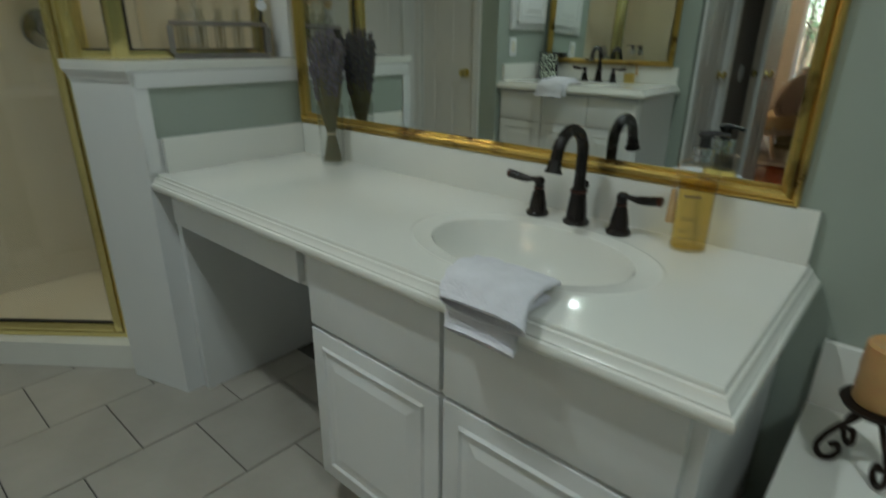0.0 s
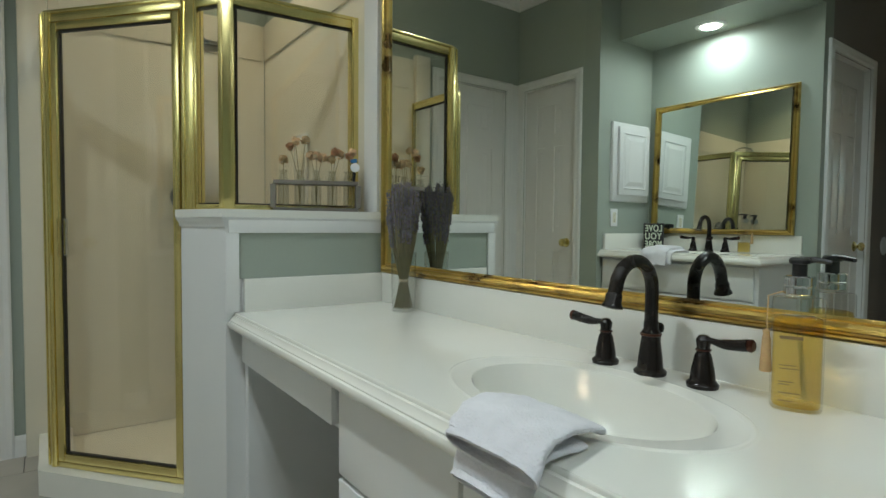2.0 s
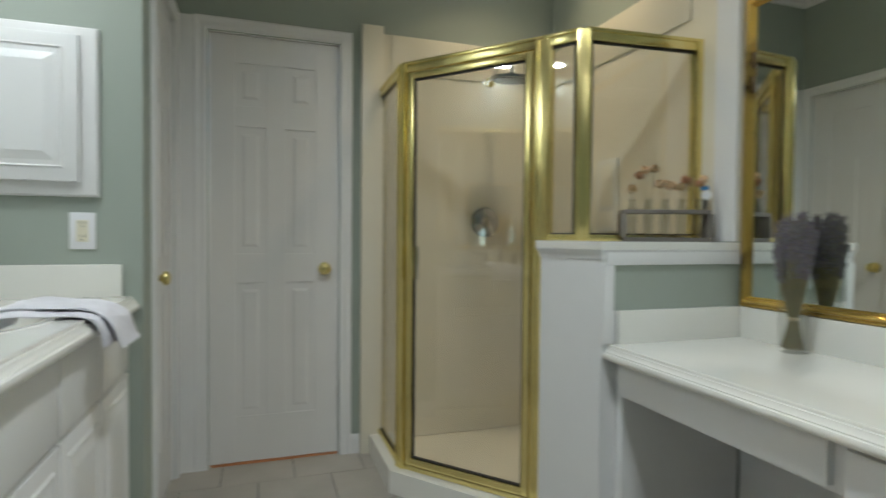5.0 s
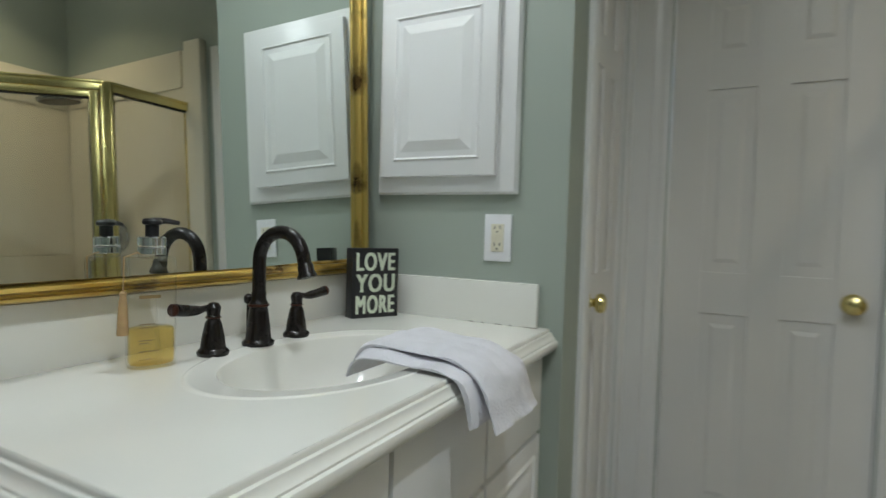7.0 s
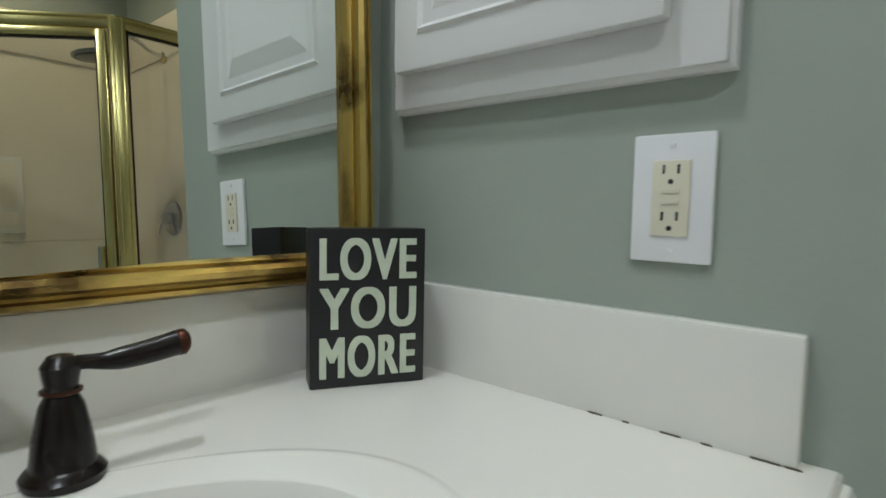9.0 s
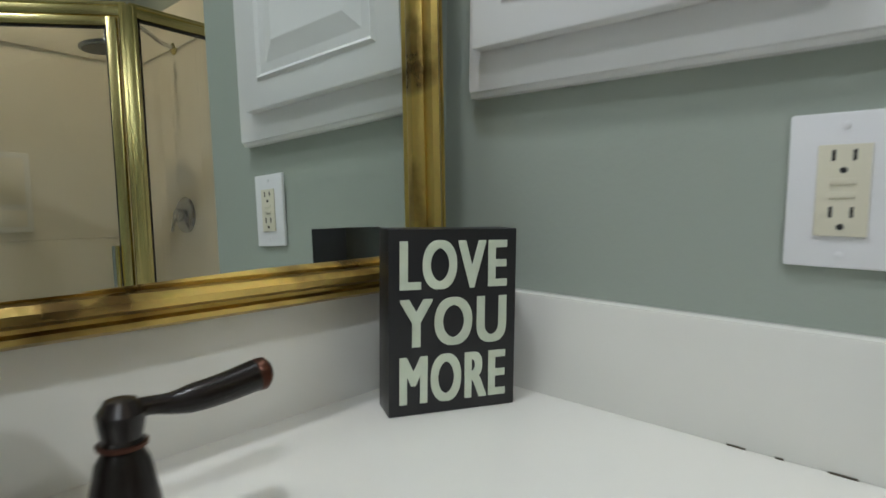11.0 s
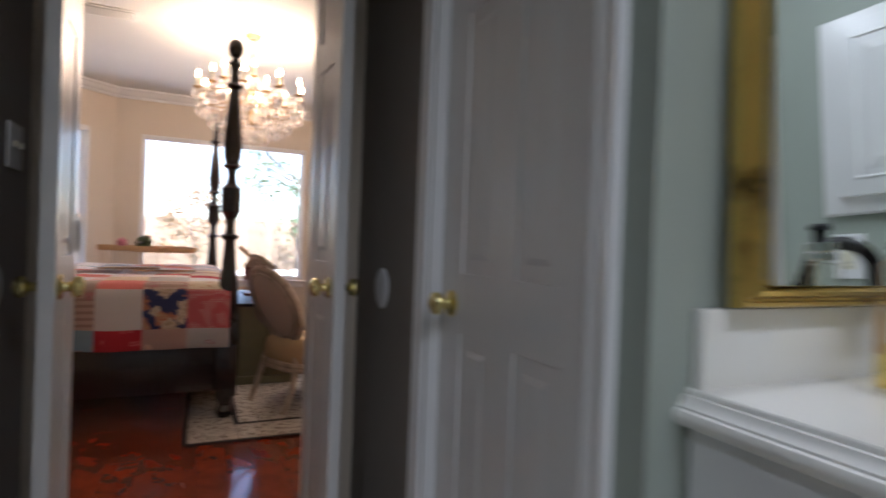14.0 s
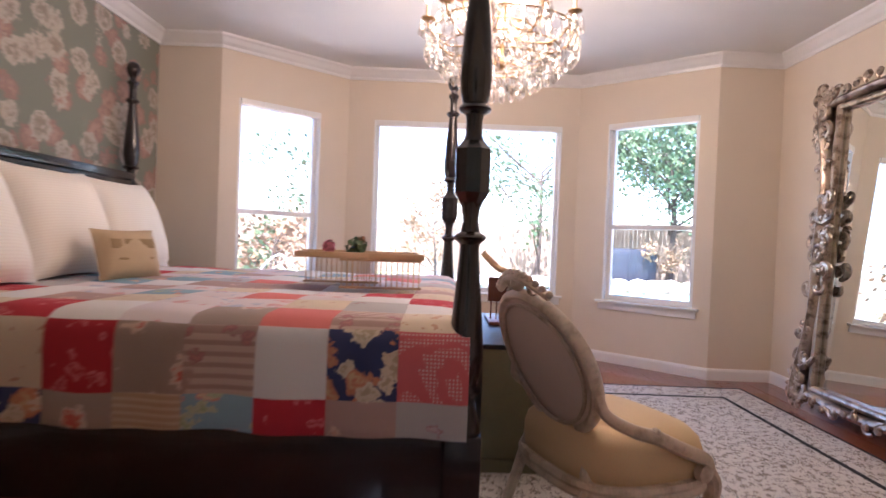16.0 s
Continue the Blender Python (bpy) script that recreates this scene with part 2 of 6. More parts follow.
def tube(path, radius, seg=10, bm=None, flat=1.0):
    """A round rod along 3D points; radius may be a list."""
    bm = bm or bmesh.new()
    pts = [Vector(p) for p in path]
    rad = radius if isinstance(radius, (list, tuple)) else [radius] * len(pts)
    rings, up = [], None
    for i, p in enumerate(pts):
        t = (pts[min(i + 1, len(pts) - 1)] - pts[max(i - 1, 0)]).normalized()
        if up is None:
            up = Vector((0, 0, 1)) if abs(t.z) < 0.9 else Vector((1, 0, 0))
        side = t.cross(up).normalized()
        up = side.cross(t).normalized()
        rings.append([bm.verts.new(p + (side * math.cos(2 * math.pi * k / seg) + up * (flat * math.sin(2 * math.pi * k / seg))) * rad[i]) for k in range(seg)])
    for a, b in zip(rings, rings[1:]):
        for k in range(seg):
            bm.faces.new((a[k], a[(k + 1) % seg], b[(k + 1) % seg], b[k]))
    bm.faces.new(rings[0][::-1])
    bm.faces.new(rings[-1])
    return bm


def smooth_path(pts, n=6):
    """Catmull-Rom points through the given ones."""
    pts = [Vector(p) for p in pts]
    out = []
    for i in range(len(pts) - 1):
        p0, p1, p2, p3 = pts[max(i - 1, 0)], pts[i], pts[i + 1], pts[min(i + 2, len(pts) - 1)]
        for k in range(n):
            t = k / n
            out.append(0.5 * ((2 * p1) + (p2 - p0) * t + (2 * p0 - 5 * p1 + 4 * p2 - p3) * t * t + (3 * p1 - p0 - 3 * p2 + p3) * t ** 3))
    return out + [pts[-1]]


def sweep(path, profile, closed=False, bm=None, m=None):
    """Runs a closed profile of (outward, height) along a plan path with mitred corners; outward is to the right of the path."""
    bm = bm or bmesh.new()
    pts = [Vector((p[0], p[1])) for p in path]
    n, rings = len(pts), []
    for i, p in enumerate(pts):
        d0 = (p - pts[i - 1]).normalized() if (i or closed) else None
        d1 = (pts[(i + 1) % n] - p).normalized() if (i < n - 1 or closed) else None
        d0, d1 = d0 or d1, d1 or d0
        n0, n1 = Vector((d0.y, -d0.x)), Vector((d1.y, -d1.x))
        mit = (n0 + n1).normalized()
        mit = mit / max(0.3, mit.dot(n1))
        rings.append([bm.verts.new((p.x + mit.x * o, p.y + mit.y * o, h)) for o, h in profile])
    k = len(profile)
    for a, b in zip(rings, rings[1:] + ([rings[0]] if closed else [])):
        for j in range(k):
            bm.faces.new((a[j], b[j], b[(j + 1) % k], a[(j + 1) % k]))
    if not closed:
        bm.faces.new(rings[0])
        bm.faces.new(rings[-1][::-1])
    if m is not None:
        bmesh.ops.transform(bm, matrix=m, verts=[v for ring in rings for v in ring])
    return bm


def wall_x(y0, y1, x0, x1, z1, holes=(), z0=0.0):
    """A wall along x between y0 and y1, with holes (xa, xb, za, zb)."""
    bm, x = bmesh.new(), x0
    for xa, xb, za, zb in sorted(holes):
        box(x, xa, y0, y1, z0, z1, bm=bm)
        if za > z0:
            box(xa, xb, y0, y1, z0, za, bm=bm)
        box(xa, xb, y0, y1, zb, z1, bm=bm)
        x = xb
    return box(x, x1, y0, y1, z0, z1, bm=bm)


def wall_y(x0, x1, y0, y1, z1, holes=(), z0=0.0):
    bm = wall_x(x0, x1, y0, y1, z1, holes, z0)
    for v in bm.verts:
        v.co.x, v.co.y = v.co.y, v.co.x
    return bm


def wall_to(a, b, thick, z0, z1, hole=None):
    """A wall from plan point a to b, its thickness to the right; hole = (s0, s1, za, zb) along it."""
    a, b = Vector(a), Vector(b)
    d = b - a
    length = d.length
    bm = wall_x(-thick, 0, 0, length, z1, [hole] if hole else (), z0)
    bmesh.ops.transform(bm, matrix=pose(a.x, a.y, 0, 0, 0, math.degrees(math.atan2(d.y, d.x))), verts=bm.verts)
    return bm


# ---- bathroom shell ----
NW, SW, WW, EW = 1.13, -1.32, -3.0, 1.95      # bathroom wall faces
SB = -1.37                                    # wall behind the second vanity
CW, CE, DY = -1.19, -0.22, -2.76              # corridor west and east faces, its end wall
BT, BC = 0.12, 2.75                           # wall thickness, bathroom ceiling

structure("wall_north", wall_x(NW, NW + BT, WW - BT, EW + BT, BC), SAGE, "sage green painted bathroom wall behind the vanity", "wall")
structure("wall_west", wall_y(WW - BT, WW, -0.92, NW, BC, [(-0.665, -0.063, 0, 2.045)]), SAGE, "sage green wall with a white door", "wall")
structure("wall_east", wall_y(EW, EW + BT, SW, NW, BC), SAGE, "sage green end wall by the tub", "wall")
structure("wall_closet", wall_x(-0.92, -0.80, WW, -2.37, BC, [(-2.93, -2.45, 0, 2.045)]), SAGE, "sage green wall with a closet door", "wall")
structure("wall_alcove", wall_y(-2.37, -2.25, SB, -0.80, BC), SAGE, "sage green side wall of the vanity alcove", "wall")
structure("wall_south", wall_x(SB - BT, SB, -2.37, CW, BC), SAGE, "sage green wall behind the second vanity", "wall")
structure("wall_south_2", wall_x(SW - BT, SW, CE, EW + BT, BC), SAGE, "sage green bathroom wall", "wall")
structure("wall_corridor_west", wall_y(CW - BT, CW, DY, SB - BT, BC, [(-2.10, -1.49, 0, 2.045)]), TAUPE, "taupe corridor wall with a white door", "wall")
structure("wall_corridor_east", wall_y(CE, CE + BT, DY, SW - BT, BC), TAUPE, "taupe corridor wall", "wall")
structure("ceiling", box(WW - BT, EW + BT, DY, NW + BT, BC, BC + 0.1), CEILING, "white painted bathroom ceiling", "ceiling")
structure("soffit", box(-2.25, CW, SB, -1.0, 2.285, BC - 0.002), SAGE, "sage green dropped soffit over the vanity alcove", "soffit")
structure("floor_base", box(WW - BT, EW + BT, DY - 0.06, NW + BT, -0.1, -0.006), GROUT, "dark grout bed of the tiled floor", "floor")

CROWN = [(0, 0), (0.09, 0), (0.088, -0.018), (0.07, -0.03), (0.045, -0.06), (0.02, -0.078), (0.016, -0.1), (0, -0.1)]
BASE = [(0, 0), (0.016, 0), (0.016, 0.075), (0.01, 0.09), (0.004, 0.095), (0, 0.095)]


def lifted(profile, z):
    return [(o, h + z) for o, h in profile]


structure("crown_trim", sweep([(WW, NW), (EW, NW), (EW, SW), (CE, SW), (CE, DY), (CW, DY), (CW, -0.80), (-2.25, -0.80), (WW, -0.80)], lifted(CROWN, BC - 0.001), closed=True), WHITE, "white crown moulding round the bathroom ceiling", "trim")
structure("baseboard", sweep([(WW, -0.0), (WW, 0.04)], BASE), WHITE, "white baseboard", "trim")
structure("baseboard_2", sweep([(CE, SW - 0.02), (CE, DY)], BASE), WHITE, "white baseboard", "trim")
structure("baseboard_3", sweep([(-2.25, -0.79), (-2.37, -0.80)], BASE), WHITE, "white baseboard", "trim")

# floor tiles
tile_me = finish(box(-0.1555, 0.1555, -0.158, 0.158, -0.008, 0.0, 0.002), "tile", GRAY_TILE, False)
floor = tagged(new("floor"), "beige square floor tiles in running bond with dark joints", "floor", kind="structure")
for i in range(-5, 13):
    for j in range(-11, 5):
        x, y = -1.845 + 0.315 * (i + 0.5), 0.355 + 0.16 * (i % 2) + 0.32 * (j + 0.5)
        inside = (WW - 0.1 < x < EW and (-1.35 if x > CE - 0.1 else -0.95) < y < (0.45 if x > 0.1 else 1.0)) or (CW - 0.1 < x < CE + 0.1 and DY + 0.1 < y <= -0.95)
        if inside:
            t_ = new("tile", tile_me)
            t_.parent = floor
            t_.matrix_basis = pose(x, y, random.uniform(-0.0006, 0.0006), 0, 0, random.choice((0, 180)))


def six_panel(w, h, cols=2, thick=0.035):
    """Door leaf, hinged at x=0, its middle plane at y=0, with raised panels on both sides."""
    leaf = box(0.002, w - 0.002, -thick / 2 + 0.006, thick / 2 - 0.006, 0.002, h - 0.002)
    stile = 0.11 if cols == 2 else 0.085
    mid = 0.09
    pw = (w - 2 * stile - (mid if cols == 2 else 0)) / cols
    zs = [(0.22, 0.86), (1.00, 1.60), (1.70, h - 0.13)]
    xs = [(stile + i * (pw + mid), stile + i * (pw + mid) + pw) for i in range(cols)]
    y0, y1 = -thick / 2, thick / 2
    box(0, stile, y0, y1, 0, h, 0.002, bm=leaf)
    box(w - stile, w, y0, y1, 0, h, 0.002, bm=leaf)
    if cols == 2:
        box(xs[0][1], xs[1][0], y0, y1, 0.22, h - 0.13, 0.002, bm=leaf)
    edges = [0] + [z for pair in zs for z in pair] + [h]
    for za, zb in zip(edges[::2], edges[1::2]):
        box(stile, w - stile, y0 + 0.0004, y1 - 0.0004, za + 0.0004, zb - 0.0004, 0.002, bm=leaf)
    for xa, xb in xs:
        for za, zb in zs:
            for sgn in (-1, 1):
                r = bmesh.ops.create_cube(leaf, size=1.0)
                for v in r["verts"]:
                    out = v.co.y * sgn > 0
                    ins = 0.045 if out else 0.012
                    v.co = Vector((xa + ins if v.co.x < 0 else xb - ins, sgn * (thick / 2 - (0.002 if out else 0.012)), za + ins if v.co.z < 0 else zb - ins))
    return leaf


KNOB = [(0.032, 0), (0.032, 0.003), (0.028, 0.007), (0.013, 0.009), (0.011, 0.02), (0.014, 0.025), (0.024, 0.030), (0.028, 0.039), (0.025, 0.049), (0.014, 0.055), (0, 0.056)]


def door(name, m, w, h, knob_x, label, cols=2, mat=None, sides=(1, -1), latch=True):
    d = thing(name, label, "door", m, kind="structure")
    leaf = part("leaf", six_panel(w, h, cols), mat or DOOR_WHITE, d, smooth=False)
    for s_ in sides:
        part("door_knob", lathe(KNOB, 20), BRASS, leaf, "polished brass knob", pose(knob_x, s_ * 0.0176, 0.925, -90 * s_))
    for z in (0.22, 1.05, 1.82):
        part("hinge", lathe([(0.006, -0.045), (0.007, -0.044), (0.007, 0.044), (0.006, 0.045)], 8), WHITE, leaf, m=pose(-0.004, sides[0] * 0.02, z))
    return d


CASE = [(0, 0), (0.058, 0), (0.058, 0.012), (0.05, 0.017), (0.03, 0.013), (0.012, 0.016), (0, 0.011)]


def casing(name, m, w, h):
    """Door casing in the wall's plane: local x along, local z up; y = 0 is the wall's face, out is -y."""
    turn = Matrix(((1, 0, 0, 0), (0, 0, -1, 0), (0, 1, 0, 0), (0, 0, 0, 1)))
    bm = sweep([(w + 0.004, 0), (w + 0.004, h + 0.004), (-0.004, h + 0.004), (-0.004, 0)], CASE, m=m @ turn)
    return structure(name, bm, WHITE, "white painted door casing", "trim")


def jamb(name, m, w, h, depth):
    bm = box(-0.012, 0.003, 0.001, depth, 0, h)
    box(w - 0.003, w + 0.012, 0.001, depth, 0, h, bm=bm)
    box(-0.012, w + 0.012, 0.001, depth, h - 0.003, h + 0.012, bm=bm)
    bmesh.ops.transform(bm, matrix=m, verts=bm.verts)
    return structure(name, bm, WHITE, "white painted door jamb", "trim")


# west door, closet door, corridor door
MW = pose(WW, -0.665, 0, 0, 0, 90)
casing("casing_1", MW, 0.602, 2.045)
jamb("jamb_1", MW, 0.602, 2.045, BT)
door("door_1", pose(WW - 0.03, -0.660, 0.012, 0, 0, 90), 0.592, 2.028, 0.592 - 0.065, "white six-panel door with a brass knob, shut", sides=(-1,))
structure("threshold", box(WW - 0.11, WW - 0.012, -0.66, -0.066, -0.004, 0.008), material("orange_wood_strip", (0.62, 0.25, 0.10), 0.5), "orange wooden strip under the shut door", "threshold")
structure("corner_trim", box(WW, WW + 0.012, -0.80, -0.727, 0, 2.10), WHITE, "white painted corner board beside the door", "trim")
MS = pose(-2.45, -0.80, 0, 0, 0, 180)
casing("casing_2", MS, 0.48, 2.045)
jamb("jamb_2", MS, 0.48, 2.045, BT)
door("door_2", pose(-2.925, -0.80 - 0.03, 0.012), 0.47, 2.028, 0.47 - 0.065, "white panelled closet door with a brass knob, shut", sides=(1,))
ME = pose(CW, -2.10, 0, 0, 0, 90)
casing("casing_3", ME, 0.61, 2.045)
jamb("jamb_3", ME, 0.61, 2.045, BT)
door("door_3", pose(CW - 0.05, -1.495, 0.012, 0, 0, -90), 0.60, 2.028, 0.60 - 0.065, "white six-panel door with a brass knob, shut", sides=(1,))

# ---- bedroom shell ----
BZ = 2.65
BN, BS, BE, BW = DY - 0.12, -7.0, 1.60, -3.47
BAY = [(1.09, BS), (0.19, -7.77), (-2.01, -7.77), (-2.95, BS)]
structure("wall_bedroom_door", wall_x(BN, DY, BW - BT, BE + BT, BC, [(-1.042, -0.305, 0, 2.045)]), CREAM, "cream bedroom wall with a double door", "wall")
structure("wall_bedroom_east", wall_y(BE, BE + BT, BS - BT, BN, BZ), PAPER, "grey-green wallpaper with large pale blossoms", "wall")
structure("wall_bedroom_west", wall_y(BW - BT, BW, BS - BT, BN, BZ), CREAM, "cream painted bedroom wall", "wall")
structure("wall_bedroom_south", wall_x(BS - BT, BS, 1.09, BE, BZ), CREAM, "cream painted bedroom wall", "wall")
structure("wall_bedroom_south_2", wall_x(BS - BT, BS, BW, -2.95, BZ), CREAM, "cream painted bedroom wall", "wall")
structure("ceiling_bedroom", box(BW - BT, BE + BT, -7.95, BN, BZ, BZ + 0.1), CEILING, "white bedroom ceiling", "ceiling")
floor_bed = structure("floor_bedroom", box(BW - BT, BE + BT, -7.95, DY - 0.06, -0.1, -0.006), CHERRY, "glossy red cherry board floor", "floor")
plank_me = finish(box(-0.0632, 0.0632, -0.5, 0.5, -0.006, 0.0, 0.0012), "plank", CHERRY, False)
for i in range(41):
    cuts = [DY - 0.061] + [y for y in [-2.9 - (0.47 * i) % 1.3 - 1.3 * k for k in range(4)] if -7.7 < y < DY - 0.3] + [-7.95]
    for ya, yb in zip(cuts, cuts[1:]):
        pl = new("plank", plank_me)
        pl.parent = floor_bed
        pl.matrix_basis = Matrix.LocRotScale((BW + 0.05 + 0.127 * i, (ya + yb) / 2, -0.0005 + random.uniform(-0.0003, 0.0003)), None, (1, (ya - yb) - 0.0012, 1))
WIN = []
for i, (a, b) in enumerate(zip(BAY, BAY[1:])):
    length = (Vector(b) - Vector(a)).length
    hole = [(0.15, 0.90, 0.57, 2.18), (0.25, 2.04, 0.57, 2.18), (0.29, 1.08, 0.57, 2.18)][i]
    structure("wall_bay_%d" % (i + 1), wall_to(b, a, 0.14, 0, BZ, (length - hole[1], length - hole[0], hole[2], hole[3])), CREAM, "cream painted bay wall with a window", "wall")
    WIN.append((a, b, hole))
structure("crown_trim_bedroom", sweep([(BE, BN), (BE, BS), *BAY, (BW, BS), (BW, BN)], lifted(CROWN, BZ - 0.001), closed=True), WHITE, "white crown moulding round the bedroom", "trim")
structure("baseboard_bedroom", sweep([(BE, BN), (BE, BS), *BAY, (BW, BS), (BW, BN), (-1.1, BN)], BASE), WHITE, "white baseboard round the bedroom", "trim")

# ---- bathroom fixtures ----


def downlight(x, y, z):
    d = thing("downlight", "round white recessed ceiling downlight, switched on", "downlight", pose(x, y, z), "recessed downlights")
    part("trim_ring", lathe([(0.088, 0), (0.088, -0.004), (0.08, -0.009), (0.062, -0.008), (0.058, 0.0)], 32), WHITE, d)
    part("bulb_face", lathe([(0.0, -0.003), (0.056, -0.003), (0.056, 0.0), (0, 0.0)], 24), DOWN_GLOW, d, "glowing bulb face")
    return d


DOWN_GLOW = glow("downlight_glow", (1.0, 0.95, 0.85), 3.0)
for x, y, z in DOWNLIGHTS:
    ob = downlight(x, y, z - 0.001)
    for ch in ob.children:
        ch.visible_shadow = False

EDGE = [(-0.0205, 0.0), (-0.0190, -0.001), (-0.0182, -0.003), (-0.0182, -0.008), (-0.0125, -0.0085), (-0.0105, -0.0145), (-0.006, -0.0195), (-0.0035, -0.0215), (-0.0035, -0.0245), (0.0015, -0.026), (0.004, -0.031), (0.004, -0.038), (0.0, -0.045), (-0.008, -0.048), (-0.0205, -0.048)]


def counter(name, m, length, depth, z, bu, bv, free_low, label):
    """Moulded marble counter with its oval bowl; u along the wall, v out from it."""
    c = thing(name, label, "countertop", m)
    u0, u1, v0, v1 = (0.021 if free_low else 0.0), (length if free_low else length - 0.021), 0.0, depth - 0.021
    angles = sorted([2 * math.pi * k / 96 for k in range(96)] + [math.atan2(b - bv, a - bu) % (2 * math.pi) for a in (u0, u1) for b in (v0, v1)])
    bm, rings = bmesh.new(), []
    rim = []
    for a in angles:
        ca, sa = math.cos(a), math.sin(a)
        s_ = min([(u1 - bu) / ca if ca > 1e-9 else 9, (u0 - bu) / ca if ca < -1e-9 else 9, (v1 - bv) / sa if sa > 1e-9 else 9, (v0 - bv) / sa if sa < -1e-9 else 9])
        rim.append(bm.verts.new((bu + ca * s_, bv + sa * s_, z)))
    rings.append(rim)
    for f, h in ((1.27, 0.0), (1.255, 0.0), (1.24, 0.0), (1.23, 0.0011), (1.21, 0.0015), (1.19, 0.0008), (1.175, 0.0), (1.03, -0.001), (1.0, -0.003), (0.985, -0.009), (0.96, -0.026), (0.90, -0.060), (0.79, -0.098), (0.62, -0.126), (0.40, -0.140), (0.14, -0.146), (0.135, -0.152)):
        ring = []
        for k, a in enumerate(angles):
            q = Vector((bu + math.cos(a) * 0.222 * f, bv + math.sin(a) * 0.146 * f))
            e = rim[k].co
            if f > 1.05:
                q.y = max(v0 + 0.03, min(v1 - 0.012, q.y))
            ring.append(bm.verts.new((q.x, q.y, z + h)))
        rings.append(ring)
    for a, b in zip(rings, rings[1:]):
        for k in range(len(a)):
            bm.faces.new((a[k], a[(k + 1) % len(a)], b[(k + 1) % len(a)], b[k]))
    part("top_and_bowl", bm, MARBLE, c)
    part("drain", lathe([(0.024, -0.003), (0.024, 0.0), (0.018, 0.003), (0.0, 0.004)], 20), BRONZE, c, "dark bronze drain stopper", pose(bu, bv, z - 0.151))
    path = [(length, depth), (0, depth), (0, 0.0)] if free_low else [(length, 0.0), (length, depth), (0, depth)]
    part("moulded_edge", sweep(path, lifted(EDGE, z)), MARBLE, c)
    part("backsplash", box(0.022 if free_low else 0.02, length - (0.02 if free_low else 0.022), 0.001, 0.02, z - 0.002, z + 0.105, 0.004), MARBLE, c)
    su = (length - 0.02, length) if free_low else (0.0, 0.02)
    part("side_splash", box(su[0], su[1], 0.001, depth - 0.045, z - 0.002, z + 0.105, 0.004), MARBLE, c)
    return c


CA, CB = 0.77, 0.90
MA, MB = pose(-0.08, NW, 0, 0, 0, 180), pose(-2.25, SB, 0)
counter("countertop", MA, 1.62, 0.55, CA, 0.466, 0.285, True, "white cultured marble vanity top with an oval basin")
counter("countertop", MB, 1.01, 0.556, CB, 0.497, 0.30, False, "white marble vanity top with oval basin by the side wall")


CAULK = material("dark_cracked_caulk", (0.10, 0.085, 0.06), 0.9)
for k, (v, w_) in enumerate(((0.335, 0.014), (0.37, 0.006), (0.405, 0.018), (0.44, 0.009), (0.478, 0.022), (0.502, 0.012))):
    crack = part("caulk_crack", box(0.0195, 0.0212, v, v + w_, CB - 0.0005, CB + 0.0014), CAULK, bpy.data.objects["countertop.001"], smooth=False)


def front(parent, name, u0, u1, z0, z1, v, raised=True, flat=False):
    """An overlay cabinet front with a routed panel."""
    f = part(name, box(u0, u1, v, v + 0.019, z0, z1, 0.004), WHITE, parent)
    if not flat:
        b = 0.05
        ring = sweep([(u0 + b, z0 + b), (u1 - b, z0 + b), (u1 - b, z1 - b), (u0 + b, z1 - b)], [(0, 0), (0.006, 0.005), (0.012, 0.0), (0.012, -0.001), (0, -0.001)], closed=True, m=Matrix(((1, 0, 0, 0), (0, 0, 1, v + 0.019), (0, 1, 0, 0), (0, 0, 0, 1))))
        part("panel_moulding", ring, WHITE, f)
        if raised:
            bm = bmesh.new()
            r = bmesh.ops.create_cube(bm, size=1.0)
            for q in r["verts"]:
                ins = b + (0.035 if q.co.y > 0 else 0.012)
                q.co = Vector((u0 + ins if q.co.x < 0 else u1 - ins, v + (0.024 if q.co.y > 0 else 0.0185), z0 + ins if q.co.z < 0 else z1 - ins))
            part("raised_panel", bm, WHITE, f, smooth=False)
    return f


def cabinet(name, m, u0, u1, depth, top, label, columns, knee=None):
    c = thing(name, label, "vanity cabinet", m)
    body = box(u0, u1, 0.002, depth - 0.045, 0.09, top - 0.20)
    box(u0, u1, depth - 0.065, depth - 0.045, top - 0.20, top, bm=body)
    for side in (u0, u1 - 0.018):
        box(side, side + 0.018, 0.002, depth - 0.065, top - 0.20, top, bm=body)
    box(u0 + 0.005, u1 - 0.005, 0.002, depth - 0.11, 0.0, 0.09, bm=body)
    part("body", body, WHITE, c, smooth=False)
    v = depth - 0.045
    for a, b in columns:
        front(c, "drawer_front", a, b, top - 0.205, top - 0.03, v, flat=True)
        front(c, "cabinet_door", a, b, 0.10, top - 0.215, v)
    if knee:
        a, b = knee
        part("apron", box(a, b, depth - 0.075, depth - 0.047, top - 0.13, top - 0.001, 0.002), WHITE, c)
        front(c, "drawer_front", a + 0.03, b - 0.012, top - 0.118, top - 0.02, depth - 0.047, flat=True)
        part("end_panel", box(b, b + 0.03, 0.03, depth - 0.05, 0.0, top - 0.001, 0.002), WHITE, c)
        part("back_panel", box(a, b, 0.002, 0.02, 0.0, top - 0.002), WHITE, c)
    return c


cabinet("vanity_cabinet", MA, 0.03, 0.895, 0.55, CA - 0.03, "white painted vanity cabinet with a kneehole and drawer", [(0.05, 0.475), (0.485, 0.888)], (0.897, 1.589))
cabinet("vanity_cabinet", MB, 0.002, 0.985, 0.556, CB - 0.03, "white painted vanity cabinet with panelled doors", [(0.02, 0.335), (0.345, 0.655), (0.665, 0.965)])

